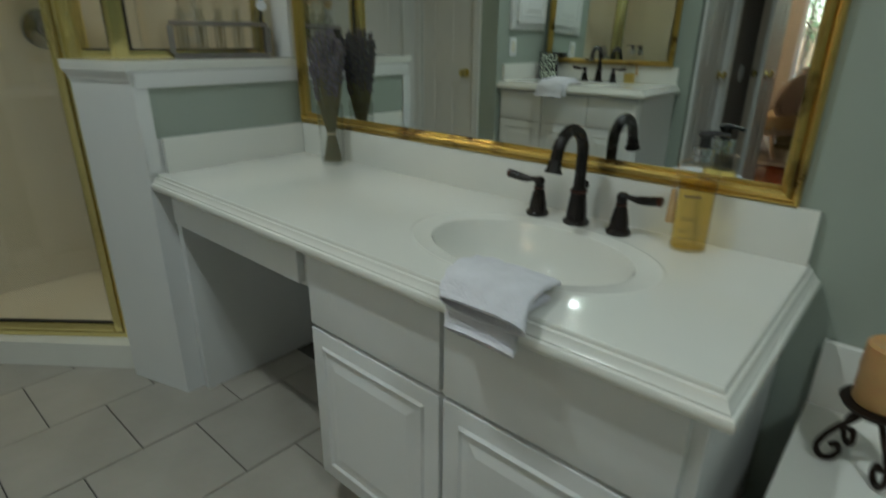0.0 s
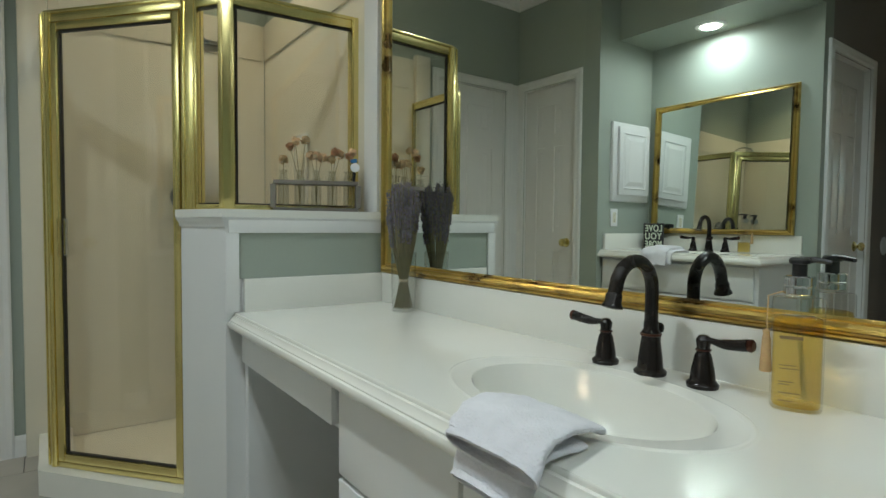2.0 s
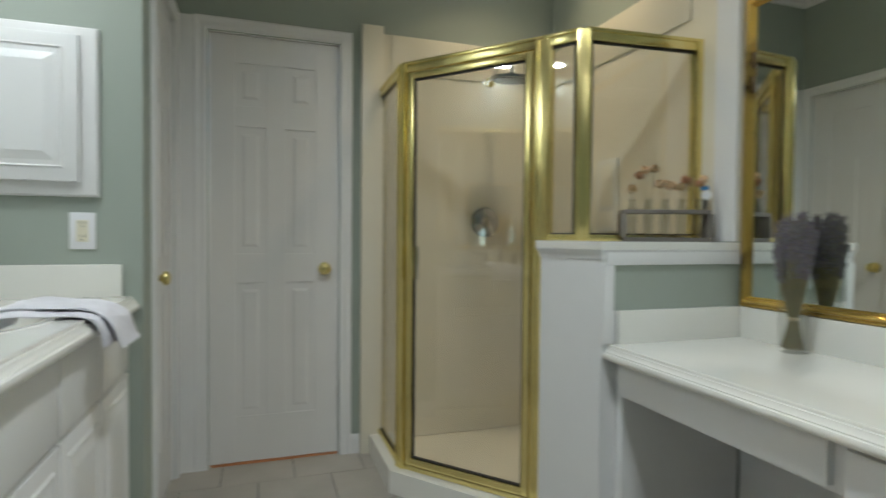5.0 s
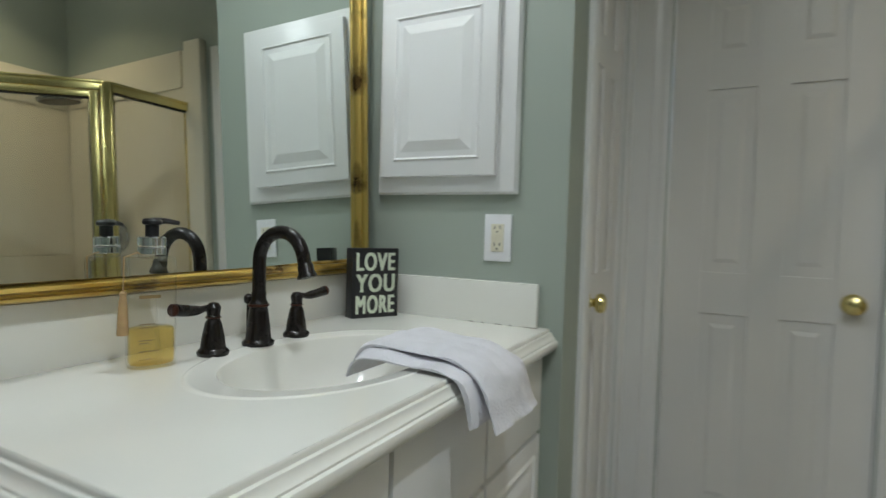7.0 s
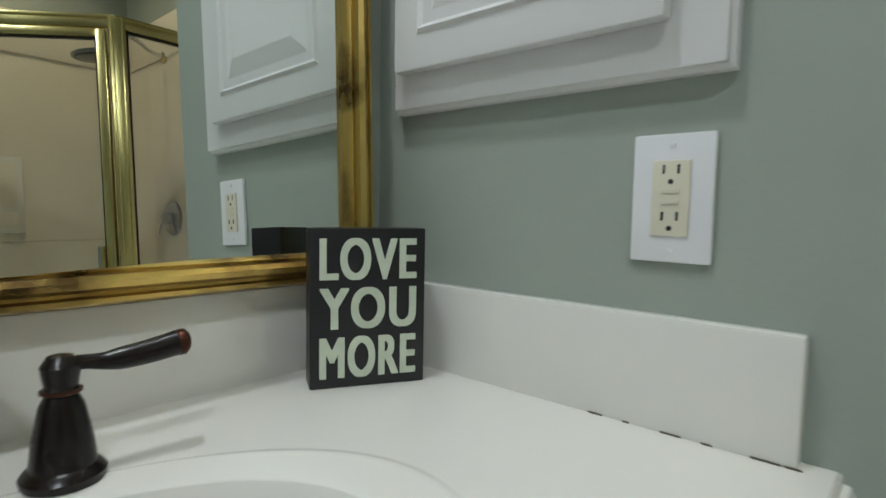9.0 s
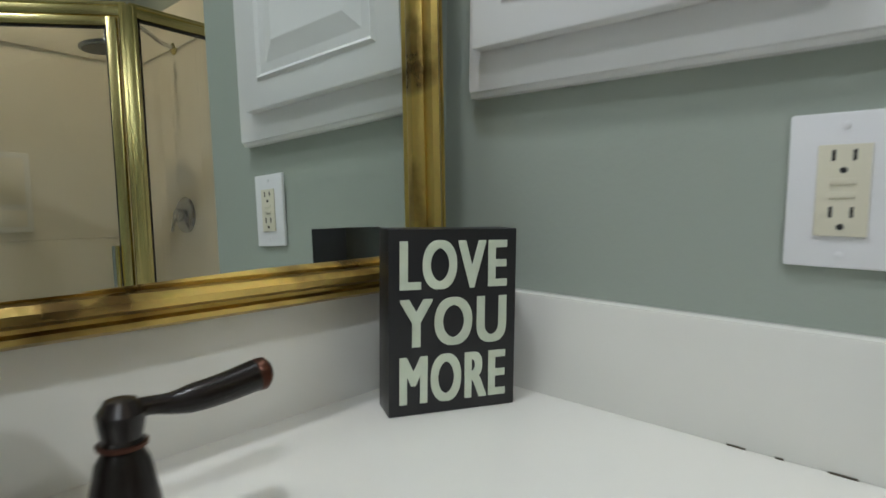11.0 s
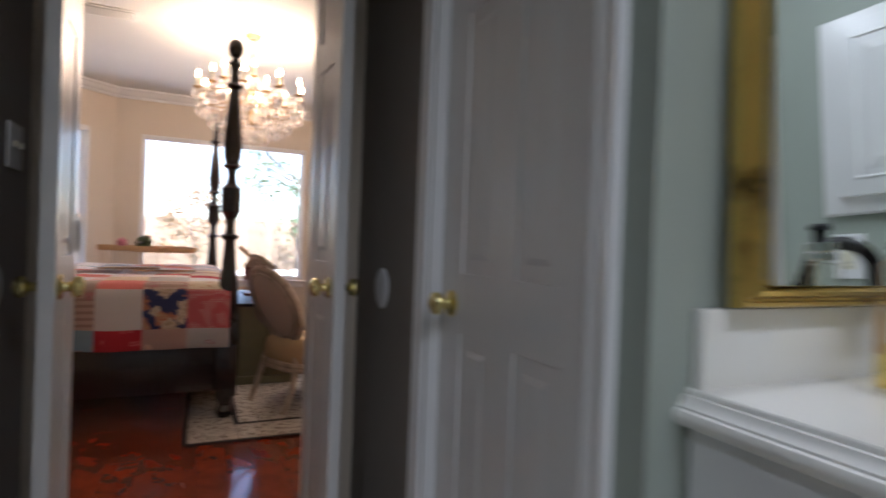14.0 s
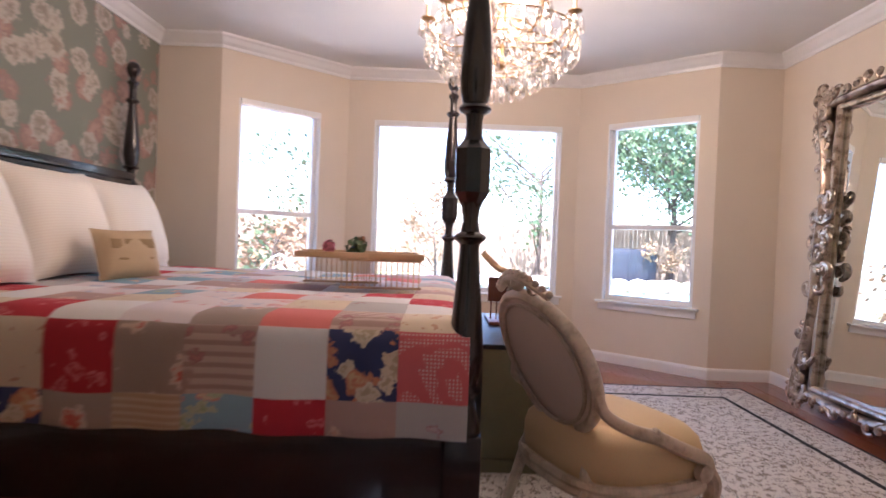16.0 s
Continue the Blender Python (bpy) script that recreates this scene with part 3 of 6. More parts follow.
COPPER = material("worn_copper_edge", (0.09, 0.035, 0.022), 0.3, 0.8, vary=0.1, bump=0)
HANDLE = [(0.026, 0), (0.027, 0.006), (0.024, 0.010), (0.021, 0.012), (0.019, 0.03), (0.014, 0.055), (0.0105, 0.062), (0.0125, 0.065), (0.0105, 0.069), (0.012, 0.078), (0.0125, 0.083), (0.008, 0.09), (0, 0.092)]


def faucet(m, label):
    f = thing("faucet", label, "faucet", m)
    spout = part("spout", lathe([(0.029, 0), (0.030, 0.006), (0.026, 0.010), (0.0235, 0.012), (0.022, 0.03), (0.018, 0.062), (0.0165, 0.072), (0.0185, 0.076), (0.0165, 0.081), (0.0135, 0.086), (0.0135, 0.1)], 28), BRONZE, f)
    neck = [(0, 0, 0.095), (0, 0.0, 0.15)] + [(0, 0.055 - 0.055 * math.cos(a), 0.16 + 0.055 * math.sin(a)) for a in [math.pi * k / 14 for k in range(0, 13)]]
    last = Vector(neck[-1])
    neck += [(0, last.y + 0.004, last.z - 0.012), (0, last.y + 0.009, last.z - 0.030)]
    part("collar_ring", lathe([(0.0165, 0.0725), (0.0196, 0.074), (0.0196, 0.0775), (0.0165, 0.079)], 24), COPPER, spout, "coppery worn collar")
    part("gooseneck", tube(neck, [0.0125] * (len(neck) - 1) + [0.0120], 16), BRONZE, spout)
    e = Vector(neck[-1])
    part("nozzle", lathe([(0.0125, 0), (0.0145, -0.004), (0.0145, -0.016), (0.018, -0.022), (0.0185, -0.026), (0.012, -0.027), (0, -0.024)], 20), BRONZE, spout, m=pose(e.x, e.y - 0.001, e.z + 0.006, 15))
    part("lift_rod", lathe([(0.003, 0.0), (0.003, 0.055), (0.007, 0.057), (0.0085, 0.063), (0.008, 0.07), (0.004, 0.074), (0, 0.075)], 12), BRONZE, spout, m=pose(0.0, -0.028, 0.02))
    for s_ in (-1, 1):
        base = part("valve_base", lathe(HANDLE, 24), BRONZE, f, m=pose(s_ * 0.102, 0.0, 0))
        part("neck_ring", lathe([(0.0105, 0.0632), (0.0132, 0.0642), (0.0132, 0.0662), (0.0105, 0.0672)], 20), COPPER, base, "coppery worn ring")
        pts = smooth_path([(0, 0, 0.08), (s_ * 0.012, 0.0, 0.083), (s_ * 0.03, 0.001, 0.081), (s_ * 0.055, 0.003, 0.083), (s_ * 0.078, 0.005, 0.087)], 4)
        n = len(pts)
        part("lever", tube(pts, [0.0085 - 0.003 * math.sin(math.pi * min(1, k / (n * 0.55))) + 0.004 * max(0, k / n - 0.45) for k in range(n)], 12), BRONZE, base)
        part("lever_tip", lathe([(0.0095, 0), (0.0108, 0.002), (0.0108, 0.006), (0.008, 0.009), (0, 0.0095)], 12), COPPER, base, "coppery worn lever end", pose(s_ * 0.077, 0.005, 0.087, 0, 90 * s_))
    return f


faucet(MA @ pose(0.466, 0.083, CA), "oil-rubbed bronze gooseneck faucet with two lever handles")
faucet(MB @ pose(0.51, 0.125, CB), "oil-rubbed bronze gooseneck faucet with two lever handles on the higher vanity")


def framed_mirror(m, w, h, label, lean=0.0):
    """Local x along the wall, z up, out is -y; the frame's outer corner at the origin."""
    f = thing("framed_mirror", label, "mirror", m)
    prof = [(0, 0.0), (0.0, 0.016), (-0.003, 0.021), (-0.007, 0.022), (-0.009, 0.016), (-0.012, 0.016), (-0.016, 0.028), (-0.022, 0.031), (-0.027, 0.026), (-0.028, 0.016), (-0.031, 0.017), (-0.035, 0.012), (-0.037, 0.0)]
    turn = Matrix(((1, 0, 0, 0), (0, 0, -1, 0), (0, 1, 0, 0), (0, 0, 0, 1)))
    part("frame", sweep([(0, 0), (w, 0), (w, h), (0, h)], prof, closed=True, m=turn), GILT, f, "worn gilt moulded frame")
    part("mirror_glass", box(0.030 - w / 2, w / 2 - 0.030, -0.0025, 0.0025, 0.030, h - 0.030), MIRROR, f, m=pose(w / 2, -0.007 - abs(w * 0.32 * math.sin(radians(lean))), 0, 0, 0, lean), smooth=False)
    return f


framed_mirror(pose(-1.685, NW - 0.001, 0.876, 0, 0, 0), 1.545, 1.03, "large wall mirror in a worn gilt frame above the vanity")
framed_mirror(pose(-1.298, SB + 0.026, 1.008, 0, 0, 180) @ pose(0, 0, 0, -2.05), 0.906, 0.87, "wall mirror in a worn gilt frame above the vanity", 2.2)

# half wall with its ledge beside the shower
half = thing("half_wall", "white half wall with a ledge beside the shower", "half wall", kind="structure")
bm = bmesh.new()
plan = [(-1.702, 0.572), (-1.952, 0.495), (-2.03, 0.575), (-1.985, 0.66), (-1.985, 1.128), (-1.702, 1.128)]


def prism(plan, z0, z1, bm=None):
    bm = bm or bmesh.new()
    lo, hi = [bm.verts.new((x, y, z0)) for x, y in plan], [bm.verts.new((x, y, z1)) for x, y in plan]
    bm.faces.new(lo[::-1])
    bm.faces.new(hi)
    for k in range(len(plan)):
        q = (k + 1) % len(plan)
        bm.faces.new((lo[k], lo[q], hi[q], hi[k]))
    return bm


part("body", prism(plan, 0, 1.066), WHITE, half, smooth=False)
part("ledge_cap", prism([(-1.69, 0.560), (-1.96, 0.478), (-2.045, 0.57), (-2.0, 0.655), (-2.0, 1.127), (-1.69, 1.127)], 1.067, 1.092), MARBLE, half, smooth=False)
part("ledge_moulding", sweep([(-2.03, 0.575), (-1.952, 0.495), (-1.702, 0.572), (-1.702, 1.127)], lifted([(0, -0.03), (0.004, -0.03), (0.006, -0.016), (0.012, -0.008), (0.014, 0.0), (0, 0)], 1.0665)), WHITE, half)
part("top_rail", box(-1.7015, -1.690, 0.58, 1.127, 1.018, 1.064, 0.002), WHITE, half)
part("stile", box(-1.7015, -1.690, 0.572, 0.612, 0.772, 1.0175, 0.002), WHITE, half)
part("painted_panel", box(-1.7018, -1.6985, 0.612, 1.127, 0.874, 1.019), SAGE, half, "sage green painted inset panel", smooth=False)

# ---- shower ----
P = [(-3.0, 0.148), (-2.535, 0.148), (-2.05, 0.555), (-1.925, 0.64), (-1.888, 1.13)]
sh = thing("shower_enclosure", "neo-angle glass shower enclosure with a polished brass frame", "shower")


def along(a, b, w, z0, z1, s0=0.0, s1=0.0, bevel=0.004):
    a, b = Vector(a), Vector(b)
    d = b - a
    bm = box(s0, d.length - s1, -w / 2, w / 2, z0, z1, bevel)
    bmesh.ops.transform(bm, matrix=pose(a.x, a.y, 0, 0, 0, math.degrees(math.atan2(d.y, d.x))), verts=bm.verts)
    return bm


part("side_panel", along(P[0], P[1], 0.006, 0.12, 1.80, 0.02, 0.02, 0), SHOWER_GLASS, sh, "clear glass panel", smooth=False)
part("narrow_panel", along(P[2], P[3], 0.006, 1.10, 1.80, 0.02, 0.02, 0), SHOWER_GLASS, sh, "narrow clear glass panel", smooth=False)
part("ledge_panel", along(P[3], P[4], 0.006, 1.10, 1.80, 0.02, 0.02, 0), SHOWER_GLASS, sh, "clear glass panel", smooth=False)
for k, (a, b) in enumerate(zip(P, P[1:])):
    z0 = 0.10 if k < 2 else 1.0925
    part("header", along(a, b, 0.034, 1.795, 1.835), BRASS, sh)
    part("header_lip", along(a, b, 0.042, 1.826, 1.838, bevel=0.002), BRASS, sh)
    part("sill", along(a, b, 0.036, z0, z0 + 0.022), BRASS, sh)
    if k != 1:
        part("glazing_seal", along(a, b, 0.010, 1.788, 1.796, 0.02, 0.02, 0), RUBBER, sh)
        part("glazing_seal", along(a, b, 0.010, z0 + 0.02, z0 + 0.027, 0.02, 0.02, 0), RUBBER, sh)
        for s_ in (0.028, (Vector(b) - Vector(a)).length - 0.034):
            part("glazing_seal", along(a, b, 0.010, z0 + 0.02, 1.796, s_, (Vector(b) - Vector(a)).length - s_ - 0.006, 0), RUBBER, sh)
for k, (x, y) in enumerate(P):
    z0 = 0.10 if k < 2 else (0.10 if k == 2 else 1.0925)
    turn = (0, 20, 40, 65, 90)[k]
    w = (0.02, 0.026, 0.034, 0.026, 0.022)[k]
    bm = box(-w, w, -0.02, 0.02, z0, 1.832, 0.005)
    if k in (0, 4):
        x, y = (x + 0.021, y) if k == 0 else (x, y - 0.023)
    post = part("post", bm, BRASS, sh, m=pose(x, y, 0, 0, 0, turn))
    for q in (-0.6, 0.6):
        part("ridge", box(q * w - 0.004, q * w + 0.004, -0.0235, 0.0235, z0 + 0.001, 1.83, 0.003), BRASS, post)
# the shower door hangs between the two diagonal posts
da, db = Vector(P[1]), Vector(P[2])
dl = (db - da).length
dm = pose(da.x, da.y, 0, 0, 0, math.degrees(math.atan2(db.y - da.y, db.x - da.x)))
sd = thing("shower_door", "brass framed clear glass shower door, shut", "shower door", dm @ pose(0, -0.006, 0))
part("glass_pane", box(0.05, dl - 0.06, -0.003, 0.003, 0.15, 1.77), SHOWER_GLASS, sd, smooth=False)
for a, b, name in ((0.030, 0.060, "stile"), (dl - 0.068, dl - 0.038, "stile")):
    part(name, box(a, b, -0.016, 0.012, 0.125, 1.79, 0.004), BRASS, sd)
for a, b in ((0.125, 0.155), (1.762, 1.79)):
    part("rail", box(0.0605, dl - 0.0685, -0.016, 0.012, a, b, 0.004), BRASS, sd)
for a, b, c_, d_ in ((0.06, 0.066, 0.155, 1.762), (dl - 0.0745, dl - 0.0685, 0.155, 1.762)):
    part("glazing_seal", box(a, b, -0.006, 0.006, c_, d_), RUBBER, sd, smooth=False)
for a, b in ((0.155, 0.161), (1.756, 1.762)):
    part("glazing_seal", box(0.066, dl - 0.0745, -0.006, 0.006, a, b), RUBBER, sd, smooth=False)
part("handle", box(0.062, 0.072, -0.034, -0.017, 0.92, 1.06, 0.003), BRASS, sd)
part("pull_plate", box(0.074, 0.088, -0.014, -0.004, 0.92, 1.06, 0.002), CHROME, sd, "small steel pull plate")

curb = prism([(-3.0, 0.088), (-2.515, 0.088), (-1.99, 0.51), (-2.06, 0.60), (-2.57, 0.21), (-3.0, 0.21)], 0, 0.098)
structure("shower_curb", curb, MARBLE, "white marble shower curb", "curb")
structure("shower_pan", prism([(-2.999, 0.211), (-2.57, 0.211), (-2.06, 0.601), (-2.0, 0.66), (-1.986, 1.129), (-2.999, 1.129)], 0, 0.05), SURROUND, "ivory shower floor pan", "shower pan")
sw_ = structure("shower_surround", box(WW, WW + 0.018, 0.152, 1.111, 0.051, 2.12, 0.003), SURROUND, "ivory moulded shower wall panel", "shower wall")
part("top_band", box(WW + 0.0185, WW + 0.026, 0.192, 1.09, 1.93, 2.119, 0.003), SURROUND, sw_)
part("end_pilaster", box(WW + 0.001, WW + 0.045, 0.041, 0.150, 0.0, 2.15, 0.006), SURROUND, sw_)
sn_ = structure("shower_surround_2", box(WW + 0.018, -1.70, NW - 0.018, NW, 1.094, 2.12, 0.003), SURROUND, "ivory moulded shower wall panel", "shower wall")
part("lower_panel", box(WW + 0.018, -1.986, NW - 0.018, NW - 0.0002, 0.051, 1.0935), SURROUND, sn_, smooth=False)
part("top_band", box(WW + 0.03, -1.93, NW - 0.026, NW - 0.0185, 1.93, 2.119, 0.003), SURROUND, sn_)
part("end_board", box(-1.80, -1.70, NW - 0.03, NW - 0.0185, 1.094, 2.4, 0.004), WHITE, sn_, "white painted board")
nb = box(-2.51, -2.36, NW - 0.032, NW - 0.018, 1.13, 1.47, 0.008)
soap = tagged(part("soap_niche", nb, MARBLE), "white moulded soap and shampoo niche on the shower wall", "soap dish")
part("recess", box(-2.485, -2.385, NW - 0.0345, NW - 0.0322, 1.25, 1.445, 0.002), SURROUND, soap)
part("dish_recess", box(-2.485, -2.385, NW - 0.0345, NW - 0.0322, 1.155, 1.225, 0.002), SURROUND, soap)
# chrome darkened: the dim room it would mirror is put into its colour
DIM_CHROME = material("dim_chrome", (0.40, 0.42, 0.46), 0.14, 1.0, vary=0.03, scale=20, bump=0)
NOZZLE = material("grey_nozzle_rubber", (0.24, 0.24, 0.24), 0.6, vary=0.2, scale=120, bump=0.15, fine=160)
valve = thing("shower_valve", "round chrome shower valve with a lever", "shower valve", pose(WW + 0.0185, 0.717, 1.18, 0, 90))
part("escutcheon", lathe([(0.082, 0), (0.082, 0.004), (0.076, 0.012), (0.045, 0.018), (0.03, 0.02), (0.028, 0.045), (0.024, 0.05), (0, 0.051)], 40), DIM_CHROME, valve)
part("lever", tube([(0, 0, 0.04), (0.03, 0.01, 0.055), (0.075, 0.018, 0.06)], [0.012, 0.009, 0.007], 12), CHROME, valve)
head = thing("rain_shower", "chrome rain shower rose on a curved wall arm", "shower fitting", pose(WW + 0.0185, 0.73, 1.935))
part("flange", lathe([(0.03, 0), (0.03, 0.003), (0.014, 0.012), (0, 0.012)], 24), BRASS, head, "brass wall flange", pose(0, 0, 0, 0, 90))
arm = smooth_path([(0.0, 0, 0), (0.06, 0, 0.012), (0.13, 0, 0.05), (0.20, 0, 0.06), (0.272, 0, 0.03), (0.285, 0, -0.03)], 5)
part("arm", tube(arm, 0.0095, 12), CHROME, head)
part("rose", lathe([(0, 0.012), (0.018, 0.01), (0.03, 0.0), (0.095, -0.01), (0.1, -0.014), (0.1, -0.024), (0.094, -0.027), (0, -0.027)], 40), DIM_CHROME, head, m=pose(0.285, 0, -0.04, 0, 6))
part("spray_face", lathe([(0.09, 0), (0.09, -0.003), (0.086, -0.004), (0, -0.004)], 40), NOZZLE, head, "grey rubber nozzle face", pose(0.2822, 0, -0.0672, 0, 6))

# ---- wall cabinet, outlet ----
wc = thing("wall_cabinet", "white recessed wall cabinet with a raised-panel door", "wall cabinet", pose(-2.25, -0.925, 0, 0, 0, -90))
part("frame", box(0, 0.393, 0.0, 0.022, 1.222, 1.742, 0.004), WHITE, wc)
part("edge_lip", sweep([(0, 1.222), (0.393, 1.222), (0.393, 1.742), (0, 1.742)], [(0, 0), (0.004, 0.0), (0.004, 0.012), (0, 0.016)], closed=True, m=Matrix(((1, 0, 0, 0), (0, 0, 1, 0), (0, 1, 0, 0), (0, 0, 0, 1)))), WHITE, wc)
f = part("door", box(0.045, 0.375, 0.0225, 0.042, 1.262, 1.715, 0.006), WHITE, wc)
ring = sweep([(0.095, 1.312), (0.325, 1.312), (0.325, 1.665), (0.095, 1.665)], [(0, 0), (0.005, 0.004), (0.010, 0.0), (0.010, -0.001), (0, -0.001)], closed=True, m=Matrix(((1, 0, 0, 0), (0, 0, 1, 0.042), (0, 1, 0, 0), (0, 0, 0, 1))))
part("panel_moulding", ring, WHITE, f)
bm = bmesh.new()
for q in bmesh.ops.create_cube(bm, size=1.0)["verts"]:
    ins = 0.04 if q.co.y > 0 else 0.012
    q.co = Vector((0.095 + ins if q.co.x < 0 else 0.325 - ins, 0.050 if q.co.y > 0 else 0.0415, 1.312 + ins if q.co.z < 0 else 1.665 - ins))
part("raised_panel", bm, WHITE, f, smooth=False)


def outlet(m):
    o = thing("outlet", "white wall plate with an ivory two-socket outlet", "outlet", m)
    part("plate", box(-0.036, 0.036, 0, 0.006, -0.058, 0.058, 0.0025), PLASTIC, o)
    r = part("receptacle", box(-0.0165, 0.0165, 0.006, 0.0085, -0.034, 0.034, 0.001), OUTLET_IVORY, o, "ivory receptacle")
    # slots and ground holes are raised slips, their inner shade put into the colour
    for c in (-0.021, 0.021):
        for du in (-0.0065, 0.0065):
            part("slot", box(du - 0.0011, du + 0.0011, 0.0084, 0.0088, c + 0.001, c + 0.009), GAP_SHADE, r, smooth=False)
        part("ground_hole", lathe([(0.0024, 0), (0.0024, 0.0004), (0, 0.0004)], 10), GAP_SHADE, r, m=pose(0, 0.0084, c - 0.006, -90))
    for c in (-0.0055, 0.0045):
        part("test_button", box(-0.008, 0.008, 0.0084, 0.0096, c, c + 0.0045, 0.0004), OUTLET_IVORY, r)
    for c in (-0.048, 0.048):
        part("screw", lathe([(0.003, 0), (0.003, 0.0008), (0.001, 0.0014), (0, 0.0014)], 10), PLASTIC, o, m=pose(0, 0.006, c, -90))
    return o


outlet(pose(-2.2495, -0.970, 1.111, 0, 0, -90))

# ---- things on the vanities ----
LETTER = material("aged_cream_letters", (0.62, 0.68, 0.55), 0.7, vary=0.06, scale=60, bump=0.02)


def text_mesh(words, size, width, depth=0.0006, bold=0.0):
    cu = bpy.data.curves.new("words", "FONT")
    cu.body, cu.size, cu.extrude, cu.align_x, cu.offset, cu.space_character = words, size, depth, "CENTER", bold, 1.14
    tmp = bpy.data.objects.new("words", cu)
    me = bpy.data.meshes.new_from_object(tmp)
    bpy.data.objects.remove(tmp)
    xs = [v.co.x for v in me.vertices]
    k = width / (max(xs) - min(xs))
    mid = (max(xs) + min(xs)) / 2
    ys = [v.co.y for v in me.vertices]
    lo, high = min(ys), max(ys)
    for v in me.vertices:
        v.co.x = (v.co.x - mid) * k
        v.co.y = (v.co.y - lo) * size / (high - lo)
    return me


sb, se = Vector((-2.074, -1.281)), Vector((-2.187, -1.220))
sdir = math.degrees(math.atan2((se - sb).y, (se - sb).x))
sign = thing("box_sign", "black wooden box sign lettered LOVE YOU MORE", "sign", pose(sb.x, sb.y, CB + 0.0002, 0, 0, sdir))
SWD, SH = (se - sb).length, 0.175
bm = box(0, SWD, 0.0006, 0.038, 0, SH, 0.0015)
part("box", bm, BLACK, sign)
for words, z, w in (("LOVE", 0.1185, 0.108), ("YOU", 0.0645, 0.108), ("MORE", 0.0105, 0.108)):
    bm = bmesh.new()
    for k, (shift, up) in enumerate(((-0.0018, -0.0008), (-0.0006, -0.0008), (0.0006, -0.0008), (0.0018, -0.0008), (-0.0018, 0.0008), (-0.0006, 0.0008), (0.0006, 0.0008), (0.0018, 0.0008))):
        me = text_mesh(words, 0.0445, w - 0.0036, 0.0004, 0.0)
        me.transform(Matrix.Translation((shift, 0.0008 + up, 0.00005 * k)))
        bm.from_mesh(me)
    part("lettering", bm, LETTER, sign, "cream painted word " + words, pose(SWD / 2, 0.0004, z, 90), smooth=False)

AMBER = glass_material("amber_soap", (1.0, 0.87, 0.47), 0.02)
PALE = glass_material("pale_glass", (0.985, 0.98, 0.96), 0.02)
TASSEL = material("tan_tassel_thread", (0.55, 0.36, 0.18), 0.9, vary=0.1, scale=60, bump=0.1, fine=300)
INK = material("dark_ink", (0.26, 0.17, 0.07), 0.6, vary=0.02, bump=0)


def oval(bm, r1, r2, z0, z1, seg=32, top=None):
    rings = [[bm.verts.new((r1 * s_ * math.copysign(abs(math.cos(a)) ** 0.7, math.cos(a)), r2 * s_ * math.copysign(abs(math.sin(a)) ** 0.7, math.sin(a)), z)) for a in [2 * math.pi * k / seg for k in range(seg)]] for z, s_ in ((z0, 0.94), (z0 + 0.004, 1.0), (z1 - 0.008, 1.0), (z1 - 0.002, 0.96), (z1, 0.8))]
    for a, b in zip(rings, rings[1:]):
        for k in range(seg):
            bm.faces.new((a[k], a[(k + 1) % seg], b[(k + 1) % seg], b[k]))
    bm.faces.new(rings[0][::-1])
    bm.faces.new(rings[-1])
    return bm


def soap_bottle(m, level, label, tassel):
    b = thing("soap_bottle", label, "soap bottle", m)
    shell = part("bottle", oval(bmesh.new(), 0.035, 0.026, 0.0, 0.172), PALE, b, "clear glass bottle")
    part("liquid_soap", oval(bmesh.new(), 0.0325, 0.0235, 0.005, level), AMBER, b, "amber liquid soap")
    part("neck", lathe([(0.019, 0.170), (0.019, 0.178), (0.016, 0.179)], 24), PALE, b)
    part("collar", lathe([(0.019, 0.176), (0.0205, 0.177), (0.0205, 0.186), (0.019, 0.188), (0.0205, 0.190), (0.0205, 0.202), (0.018, 0.204), (0, 0.204)], 24), CHROME, b, "silver collar")
    pump = part("pump_head", lathe([(0.010, 0.203), (0.010, 0.222), (0.014, 0.223), (0.015, 0.228), (0.012, 0.232), (0, 0.233)], 20), BLACK, b, "black pump head")
    part("nozzle", tube([(0, 0, 0.228), (0.02, 0, 0.229), (0.04, 0, 0.226)], [0.006, 0.0045, 0.0035], 8), BLACK, pump)
    part("dip_tube", tube([(0, 0, 0.17), (0.004, 0, 0.10), (0.012, 0, 0.01)], 0.0035, 8), PALE, b)
    rows = [(0.110, 0.030, 0.005), (0.070, 0.022, 0.0012), (0.065, 0.026, 0.0012), (0.045, 0.02, 0.0012), (0.041, 0.014, 0.0012), (0.028, 0.028, 0.0015), (0.016, 0.02, 0.0012)]
    for z, w, h in rows:
        part("printed_line", box(-0.024, -0.024 + w, -0.0285, -0.0279, z, z + h), INK, b, smooth=False)
    if tassel:
        t_ = part("tassel", lathe([(0.003, 0.125), (0.0055, 0.122), (0.0045, 0.116), (0.006, 0.11), (0.0085, 0.06), (0.0075, 0.058), (0, 0.06)], 10), TASSEL, b, "tan thread tassel", pose(-0.041, -0.006, -0.005))
        part("cord", tube([(-0.041, -0.006, 0.12), (-0.04, -0.006, 0.172), (-0.018, 0, 0.18), (0.012, 0, 0.181)], 0.0012, 6), TASSEL, t_.parent)
    return b


soap_bottle(pose(-0.302, 1.056, CA + 0.0003, 0, 0, 24), 0.142, "glass pump bottle of amber soap with a tan tassel", True)
soap_bottle(pose(-1.535, -1.262, CB + 0.0003, 0, 0, 160), 0.062, "nearly empty glass pump bottle of amber soap with a tassel", True)

